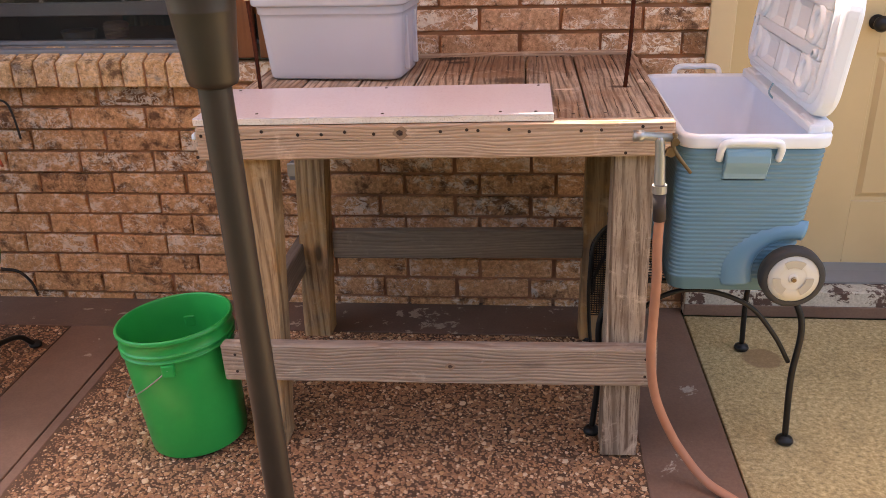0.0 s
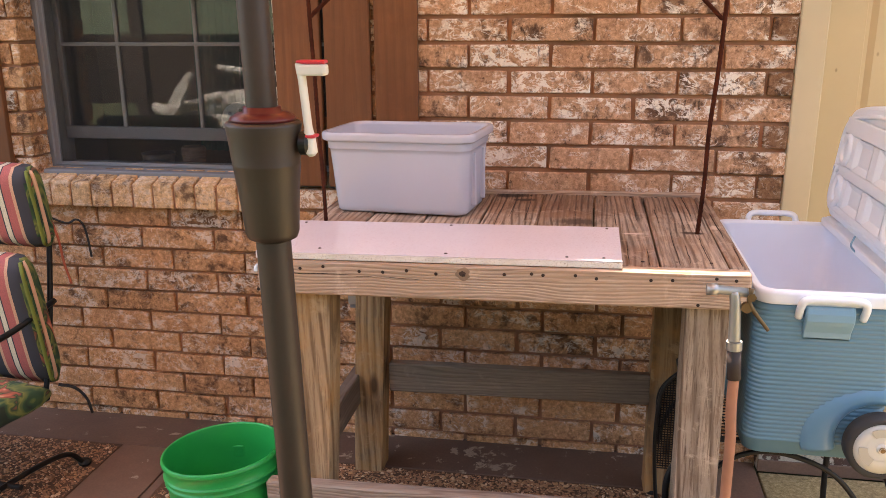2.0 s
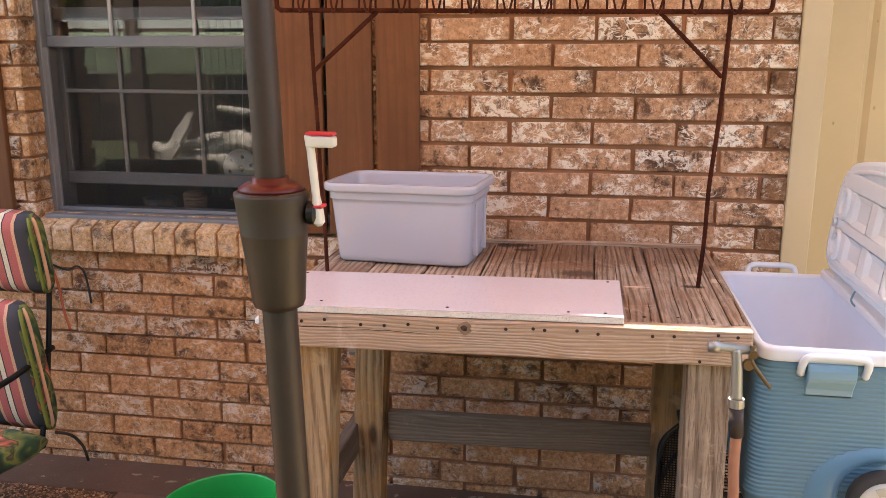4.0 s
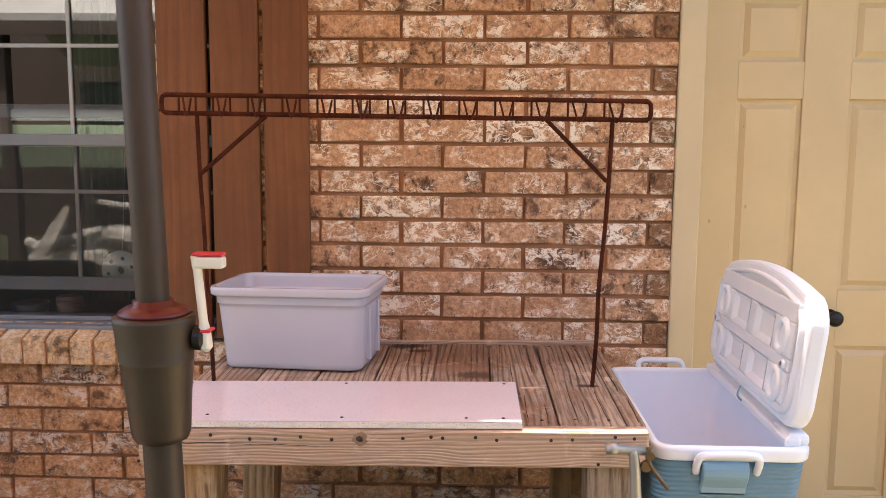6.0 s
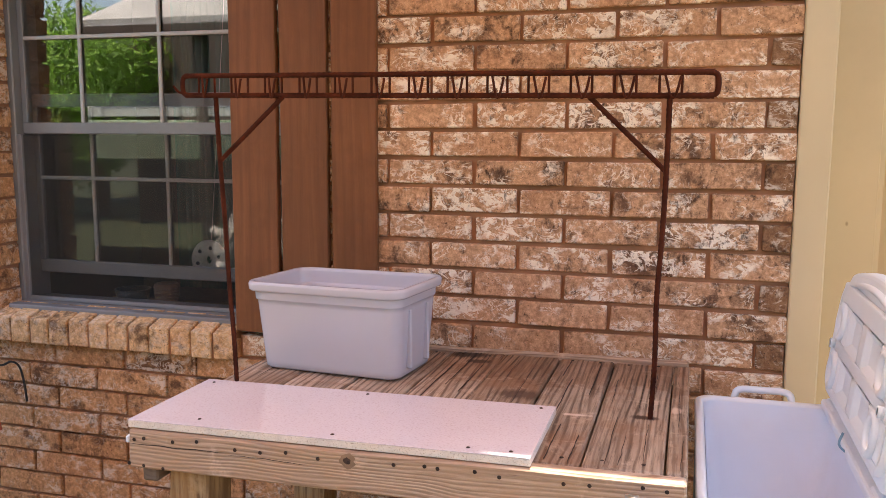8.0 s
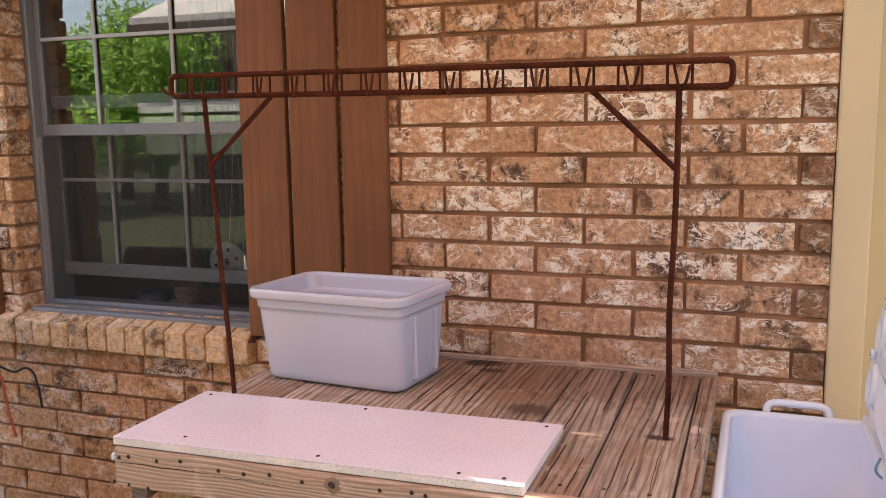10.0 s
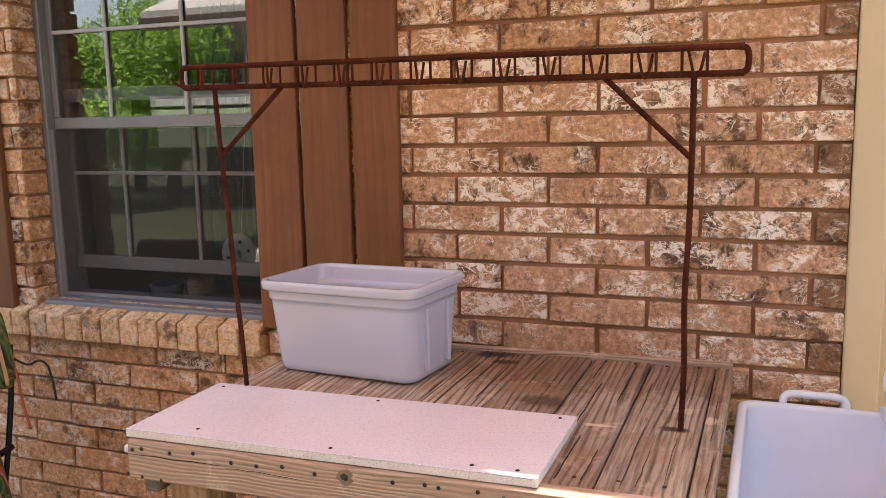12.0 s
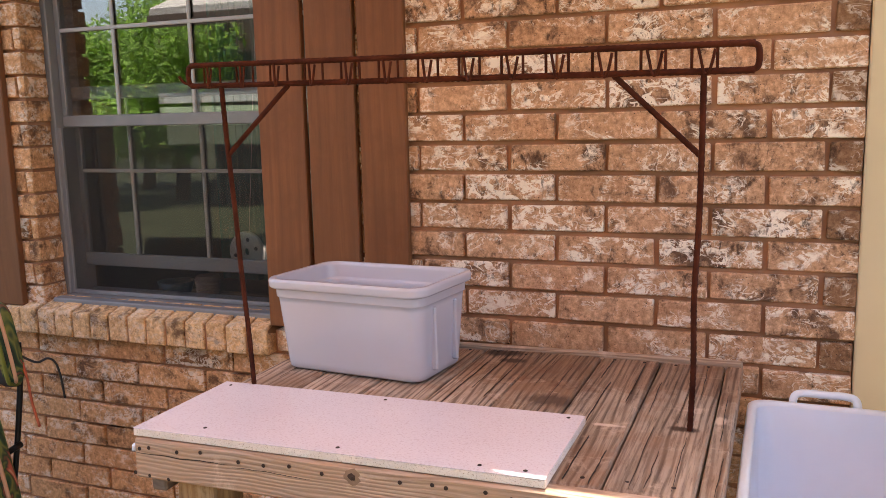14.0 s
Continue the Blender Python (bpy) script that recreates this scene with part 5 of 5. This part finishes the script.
structure("inner_sill", "dark painted inner window ledge", "window ledge", box((-1.80, 0.251, 0.84), (-0.70, 0.50, 0.885), 0.004), M_RAIL_DARK)
rp = [(0, 0)]
for k in range(8):
    rp += [(0.040 + 0.001 * k, 0.002 + 0.012 * k), (0.036 + 0.001 * k, 0.011 + 0.012 * k)]
rp += [(0.04, 0.10), (0.03, 0.10), (0.0, 0.09)]
tagged(part("ribbed_pot", lathe(rp, 28), M_POT, m=pose(-1.435, 0.300, 0.886)), "brown ribbed clay pot on the inner window ledge", "pot")
tagged(part("bowl", lathe([(0, 0), (0.03, 0), (0.055, 0.03), (0.065, 0.07), (0.06, 0.07), (0.05, 0.03), (0, 0.012)], 28), M_DARKPOT, m=pose(-1.585, 0.310, 0.886), smooth=True), "dark glazed bowl on the inner window ledge", "bowl")
plate = tagged(part("round_plaque", lathe([(0.014, 0), (0.066, 0), (0.07, 0.006), (0.066, 0.014), (0.018, 0.016), (0.014, 0.016)], 36), M_PLATE, m=pose(-1.215, 0.245, 1.090, 90)), "round chalky plaque with holes hanging inside the window", "plaque")
for k in range(6):
    a = 2 * math.pi * k / 6 + 0.3
    # Dark raised disc painted in for the shade of a hole.
    part("hole", lathe([(0, 0), (0.007, 0), (0.006, 0.002), (0, 0.002)], 10), M_DARKPOT, plate, m=pose(0.043 * math.cos(a), 0.043 * math.sin(a), 0.0152))
part("hanging_wire", tube([(0.0, 0.0, 0.0), (0.0, 1.25, -0.19)], 0.0012, 5), M_WIRE, plate)
M_CURT = simple("green_sheer", (0.05, 0.12, 0.09), 0.8, var=0.25, scale=20)
def curtain(x0, x1):
    n = 60
    bm = bmesh.new()
    a = [[(x0 + (x1 - x0) * k / n, 0.44 + 0.022 * math.sin(k * 0.9) + 0.008 * math.sin(k * 2.3) + dy, z) for k in range(n + 1)] for z, dy in ((0.95, 0.0), (2.35, 0.0))]
    loft([[*a[0], *[(x, y + 0.003, z) for x, y, z in reversed(a[0])]], [*a[1], *[(x, y + 0.003, z) for x, y, z in reversed(a[1])]]], bm)
    return tagged(part("curtain", bm, M_CURT, smooth=True), "thin dark green curtain hanging inside the window", "curtain")


# Stands in for the vertical green strips that show in the glass.
curtain(-1.47, -1.22)
rod = tagged(part("curtain_rod", tube([(-1.85, 0.44, 2.355), (-0.6, 0.44, 2.355)], 0.008, 8), M_BLACK), "thin black curtain rod inside the window", "curtain rod")
for x in (-1.84, -0.62):
    part("bracket", box((x - 0.008, 0.2505, 2.34), (x + 0.008, 0.445, 2.348)), M_BLACK, rod)

# ---- wall fittings ----
outlet = thing("wall_outlet", "small grey outlet box on the brick wall", "outlet")
part("box", box((-0.742, -0.045, 0.495), (-0.702, 0.004, 0.555), 0.005, 2), M_ALU, outlet)
part("cover", box((-0.744, -0.052, 0.510), (-0.700, -0.0455, 0.558), 0.003), M_WIRE, outlet)

# ---- garden behind ----
M_LEAVES, nt, b = nodes_of("green_leaves", 0.7)
gi = nt.nodes.new("ShaderNodeNewGeometry")
leaf_tone = ramp(nt, gi.outputs["Random Per Island"], [(0.0, (0.07, 0.14, 0.02)), (0.5, (0.15, 0.28, 0.035)), (1.0, (0.25, 0.40, 0.06))])
nt.links.new(leaf_tone, b.inputs["Base Color"])
leaf_through = nt.nodes.new("ShaderNodeBsdfTranslucent")
nt.links.new(mix(nt, 1.0, leaf_tone, (1.6, 1.6, 1.2), "MULTIPLY"), leaf_through.inputs["Color"])
leaf_mix = nt.nodes.new("ShaderNodeMixShader")
leaf_mix.inputs[0].default_value = 0.45
nt.links.new(b.outputs[0], leaf_mix.inputs[1])
nt.links.new(leaf_through.outputs[0], leaf_mix.inputs[2])
nt.links.new(leaf_mix.outputs[0], nt.nodes["Material Output"].inputs["Surface"])
M_BARK = simple("grey_bark", (0.12, 0.09, 0.065), 0.9, var=0.3, scale=25, bumps=0.6)
M_SHINGLE = simple("pale_grey_shingles", (0.40, 0.38, 0.34), 0.9, var=0.25, scale=9, bumps=0.4)
M_DARKWOOD = simple("dark_brown_boards", (0.07, 0.045, 0.032), 0.8, var=0.2, scale=14)
M_WHITE = simple("pale_rail_paint", (0.30, 0.30, 0.26), 0.6, var=0.06, scale=20)


def tree(x, y, h, spread, seed, count=9000):
    rnd = random.Random(seed)
    t = thing("tree", "leafy green garden tree", "tree", "trees behind the pavilion")
    part("trunk", tube(smooth_path([(x, y, -0.02), (x + 0.05, y, h * 0.25), (x - 0.05, y + 0.05, h * 0.55), (x, y, h * 0.8)], 6), lambda s: 0.16 * (1 - 0.75 * s), 10), M_BARK, t, smooth=True)
    lumps = [(x + rnd.uniform(-1, 1) * spread, y + rnd.uniform(-1, 1) * spread * 0.7, h * rnd.uniform(0.3, 0.95), spread * rnd.uniform(0.3, 0.6)) for _ in range(11)]
    for lx, ly, lz, lr in lumps[:5]:
        part("limb", tube(smooth_path([(x, y, h * 0.3), ((x + lx) / 2, (y + ly) / 2, (h * 0.35 + lz) / 2 + 0.1), (lx, ly, lz)], 5), lambda s: 0.07 * (1 - 0.8 * s), 6), M_BARK, t, smooth=True)
    vs, fs = [], []
    for i in range(count):
        lx, ly, lz, lr = rnd.choice(lumps)
        d = Vector((rnd.gauss(0, 1), rnd.gauss(0, 1), rnd.gauss(0, 0.8))).normalized() * lr * rnd.uniform(0.45, 1.05)
        p = Vector((lx, ly, lz)) + d
        a = Vector((rnd.gauss(0, 1), rnd.gauss(0, 1), rnd.gauss(0, 1))).normalized()
        c_ = a.cross(Vector((0.3, 0.5, 0.8))).normalized()
        s = rnd.uniform(0.045, 0.10)
        k = len(vs)
        vs += [p - a * s, p + c_ * s * 0.45, p + a * s, p - c_ * s * 0.45]
        fs.append((k, k + 1, k + 2, k + 3))
    me = bpy.data.meshes.new("crown")
    me.from_pydata([tuple(q) for q in vs], [], fs)
    me.materials.append(M_LEAVES)
    o = new("crown", me)
    o.parent = t
    o["kind"] = "stuff"
    return t


for i, (x, y, h, sp) in enumerate(((-10.6, -11.2, 3.5, 1.5), (-12.2, -10.5, 3.8, 1.6), (-13.4, -13.5, 3.9, 1.7), (-11.6, -14.5, 4.2, 1.9))):
    tree(x, y, h, sp, 11 + i)
# Its unseen run to the east is added to block low light.
pav = thing("garden_pavilion", "open dark timber pavilion with a pale shingle roof", "pavilion")
part("roof", loft([[(x, -5.7, 2.72), (x, -5.7, 2.82), (x, -8.2, 3.85), (x, -10.6, 2.85), (x, -10.6, 2.72), (x, -8.2, 3.72)] for x in (-6.4, 10.0)]), M_SHINGLE, pav, "pale grey shingle roof")
part("fascia", box((-6.4, -5.70, 2.60), (10.0, -5.66, 2.74)), M_DARKWOOD, pav)
# Tall dark wall added for the shade under the roof in the reflection.
part("back_wall", box((-9.4, -10.8, -0.03), (9.8, -10.7, 3.7)), M_DARKWOOD, pav)
for x in (-5.0, -2.6, 0.7, 3.6, 6.6, 9.5):
    part("post", box((x, -5.95, 0.0), (x + 0.14, -5.81, 2.74), 0.01), M_DARKWOOD, pav)
part("rail", box((-6.5, -5.93, 1.74), (9.7, -5.87, 1.86), 0.005), M_WHITE, pav, "pale horizontal rail")
# Panel added to give the pale green band in the window's reflection.
part("low_panel", box((-6.5, -5.92, 1.25), (9.7, -5.88, 1.70), 0.005), simple("pale_green_panel", (0.24, 0.29, 0.18), 0.8, var=0.2, scale=6), pav, "pale green panel added below the rail for the reflection")
drift = thing("driftwood", "silvery driftwood slab and logs heaped on the ground", "driftwood")
part("slab", loft([[(-3.92 + 0.25 * u + dx * w, -4.44 - 0.04 * u + dy * w, 0.50 + 0.44 * u) for dx, dy in ((-0.10, -0.03), (0.02, -0.05), (0.11, -0.01), (0.08, 0.05), (-0.06, 0.045))] for u, w in ((0, 0.8), (0.25, 1.0), (0.45, 0.75), (0.6, 0.85), (0.8, 0.6), (1.0, 0.4))]), M_DRIFT, drift)
for pts, r in (([(-3.35, -4.48, 0.74), (-3.6, -4.55, 0.66), (-4.0, -4.62, 0.56), (-4.15, -4.65, 0.60)], 0.06), ([(-2.9, -4.4, 0.62), (-3.2, -4.5, 0.68), (-3.5, -4.6, 0.60)], 0.12), ([(-2.75, -4.42, 0.93), (-3.1, -4.44, 0.955), (-3.38, -4.46, 0.99)], 0.035), ([(-2.5, -4.5, 0.42), (-3.3, -4.6, 0.45), (-4.1, -4.7, 0.40)], 0.16), ([(-2.4, -4.5, 0.12), (-3.2, -4.7, 0.17), (-4.5, -4.9, 0.12)], 0.17)):
    part("log", tube(smooth_path(pts, 5), lambda s, r=r: r * (1 - 0.3 * abs(2 * s - 1)), 9, wobble=0.18), M_DRIFT, drift)
part("stone", lathe([(0, 0), (0.5, 0), (0.55, 0.12), (0.4, 0.26), (0, 0.32)], 14, m=pose(-3.5, -4.75, -0.03)), M_BARK, drift)

# ---- pebbles of the patio ----
M_PEBBLE, nt, b = nodes_of("mixed_pebbles", 0.65)
gi = nt.nodes.new("ShaderNodeNewGeometry")
pc = ramp(nt, gi.outputs["Random Per Island"], [(0.0, (0.17, 0.075, 0.036)), (0.22, (0.40, 0.20, 0.095)), (0.45, (0.25, 0.115, 0.052)), (0.62, (0.52, 0.30, 0.145)), (0.80, (0.28, 0.125, 0.055)), (0.9, (0.70, 0.51, 0.32)), (1.0, (0.80, 0.67, 0.50))])
nt.links.new(mix(nt, 1.0, mix(nt, 0.3, pc, ramp(nt, noise_tex(nt, coords(nt), 160, 4), [(0.3, (0.12, 0.07, 0.04)), (0.7, (0.5, 0.34, 0.22))])), (1.04, 0.94, 0.84), "MULTIPLY"), b.inputs["Base Color"])


def pebbles(x0, x1, y0, y1, count, seed):
    r = np.random.default_rng(seed)
    base = np.array([(0, 0, 0.75)] + [(math.cos(a), math.sin(a), 0.28) for a in np.arange(6) * math.pi / 3] + [(1.05 * math.cos(a), 1.05 * math.sin(a), -0.5) for a in np.arange(6) * math.pi / 3])
    faces = [(0, 1 + k, 1 + (k + 1) % 6) for k in range(6)] + [(1 + k, 7 + k, 7 + (k + 1) % 6, 1 + (k + 1) % 6) for k in range(6)]
    size = np.clip(r.lognormal(math.log(0.0034), 0.40, count), 0.002, 0.010)
    ang, asp = r.uniform(0, 2 * math.pi, count), r.uniform(0.55, 1.0, count)
    px, py = r.uniform(x0, x1, count), r.uniform(y0, y1, count)
    size *= np.clip(0.35 + (px - x0) / 0.12 + r.uniform(-0.3, 0.3, count), 0.0, 1.0)
    jit = 1 + r.uniform(-0.22, 0.22, (count, len(base), 1))
    p = base[None] * jit * size[:, None, None]
    p[:, :, 1] *= asp[:, None]
    p[:, :, 2] *= 0.62
    c_, s_ = np.cos(ang)[:, None], np.sin(ang)[:, None]
    q = np.stack((px[:, None] + c_ * p[:, :, 0] - s_ * p[:, :, 1], py[:, None] + s_ * p[:, :, 0] + c_ * p[:, :, 1], p[:, :, 2] + r.uniform(-0.0008, 0.0014, count)[:, None]), -1)
    me = bpy.data.meshes.new("pebbles")
    allf = [tuple(i * len(base) + k for k in f) for i in range(count) for f in faces]
    me.from_pydata(q.reshape(-1, 3).tolist(), [], allf)
    me.materials.append(M_PEBBLE)
    return tagged(new("pebbles", me), "brown and tan pebbles set in the patio slab", "pebbles", kind="stuff")


pebbles(-1.27, 0.385, -1.25, -0.225, 40000, 3)
pebbles(-2.6, -1.55, -1.3, -0.225, 15000, 4)

# ---- bricks of the wall ----
def brick_mesh(w, h=C - 0.011, d=0.05, mat=None):
    return mesh_of("brick", box((-w / 2, 0.0, -h / 2), (w / 2, d, h / 2), 0.003, 1, rough=0.0022), mat or M_BRICK)


FULL = 0.257
full_meshes = [brick_mesh(FULL - 0.011) for _ in range(8)]
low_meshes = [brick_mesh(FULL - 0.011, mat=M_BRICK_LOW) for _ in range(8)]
cut_meshes = {}


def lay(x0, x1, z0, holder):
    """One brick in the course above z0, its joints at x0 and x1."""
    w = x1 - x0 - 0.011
    # Left jamb bricks take it too, for the shade they stand in.
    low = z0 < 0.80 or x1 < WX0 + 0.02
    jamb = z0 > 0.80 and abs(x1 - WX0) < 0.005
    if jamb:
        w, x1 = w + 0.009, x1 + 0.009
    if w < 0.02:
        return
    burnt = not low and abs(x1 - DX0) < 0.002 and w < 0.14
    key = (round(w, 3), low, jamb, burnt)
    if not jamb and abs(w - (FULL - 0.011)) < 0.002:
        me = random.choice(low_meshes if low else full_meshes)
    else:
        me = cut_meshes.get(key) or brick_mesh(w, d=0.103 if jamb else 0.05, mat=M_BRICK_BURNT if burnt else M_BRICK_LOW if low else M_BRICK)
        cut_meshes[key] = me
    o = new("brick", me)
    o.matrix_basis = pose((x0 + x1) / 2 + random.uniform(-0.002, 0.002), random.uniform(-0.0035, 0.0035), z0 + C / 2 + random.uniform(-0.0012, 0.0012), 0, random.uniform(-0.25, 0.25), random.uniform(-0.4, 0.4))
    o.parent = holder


def course(k, x0, x1, holder, ref=None, pitch=FULL):
    z0 = ZT + k * C
    if ref is None:
        ref = 0.431 if k % 2 == 0 else 0.302
    first = math.floor((x0 - ref) / pitch)
    a = x0
    i = first + 1
    while a < x1 - 0.015:
        b = min(x1, ref + i * pitch)
        if b - a > 0.02:
            lay(a, b, z0, holder)
            a = b
        i += 1


for k in range(-21, 6):
    if k < -10:
        left, right, seam = (-1.512, 0.093, -0.696) if k % 2 == 0 else (-1.403, 0.179, -0.610)
        course(k, -2.22, seam, wall, left, 0.272)
        course(k, seam, DX0, wall, right, 0.263)
    else:
        course(k, WX1, DX0, wall)
        course(k, -2.22, WX0, wall, -2.06 if k % 2 else -1.93)
course(-10, -0.966, WX1, wall, -0.966)
# rowlock sill
sill_wedge = []
for _ in range(5):
    h0, h1 = 0.086 + random.uniform(-0.002, 0.002), 0.12
    bm = loft([[(x, -0.036, 0.0), (x, 0.072, 0.0), (x, 0.072, h1), (x, -0.036, h0)] for x in (-0.0353, 0.0353)])
    bmesh.ops.bevel(bm, geom=list(bm.edges), offset=0.0035, segments=1, affect="EDGES")
    sill_wedge.append(mesh_of("sill_brick", bm, M_SILL))
sill = tagged(thing("window_sill", "sloping sill of tan rowlock bricks under the window", "sill"), kind="structure")
x = -2.0176
while x < -0.99:
    o = new("sill_brick", random.choice(sill_wedge))
    o.matrix_basis = pose(x, random.uniform(-0.003, 0.003), 0.819 + random.uniform(-0.0015, 0.0015), 0, random.uniform(-0.6, 0.6), random.uniform(-0.8, 0.8))
    o.parent = sill
    x += 0.0776
part("mortar_bed", loft([[(xx, -0.028, 0.8185), (xx, 0.07, 0.8185), (xx, 0.07, 0.93), (xx, -0.028, 0.896)] for xx in (-2.055, -0.974)]), M_MORTAR, sill)
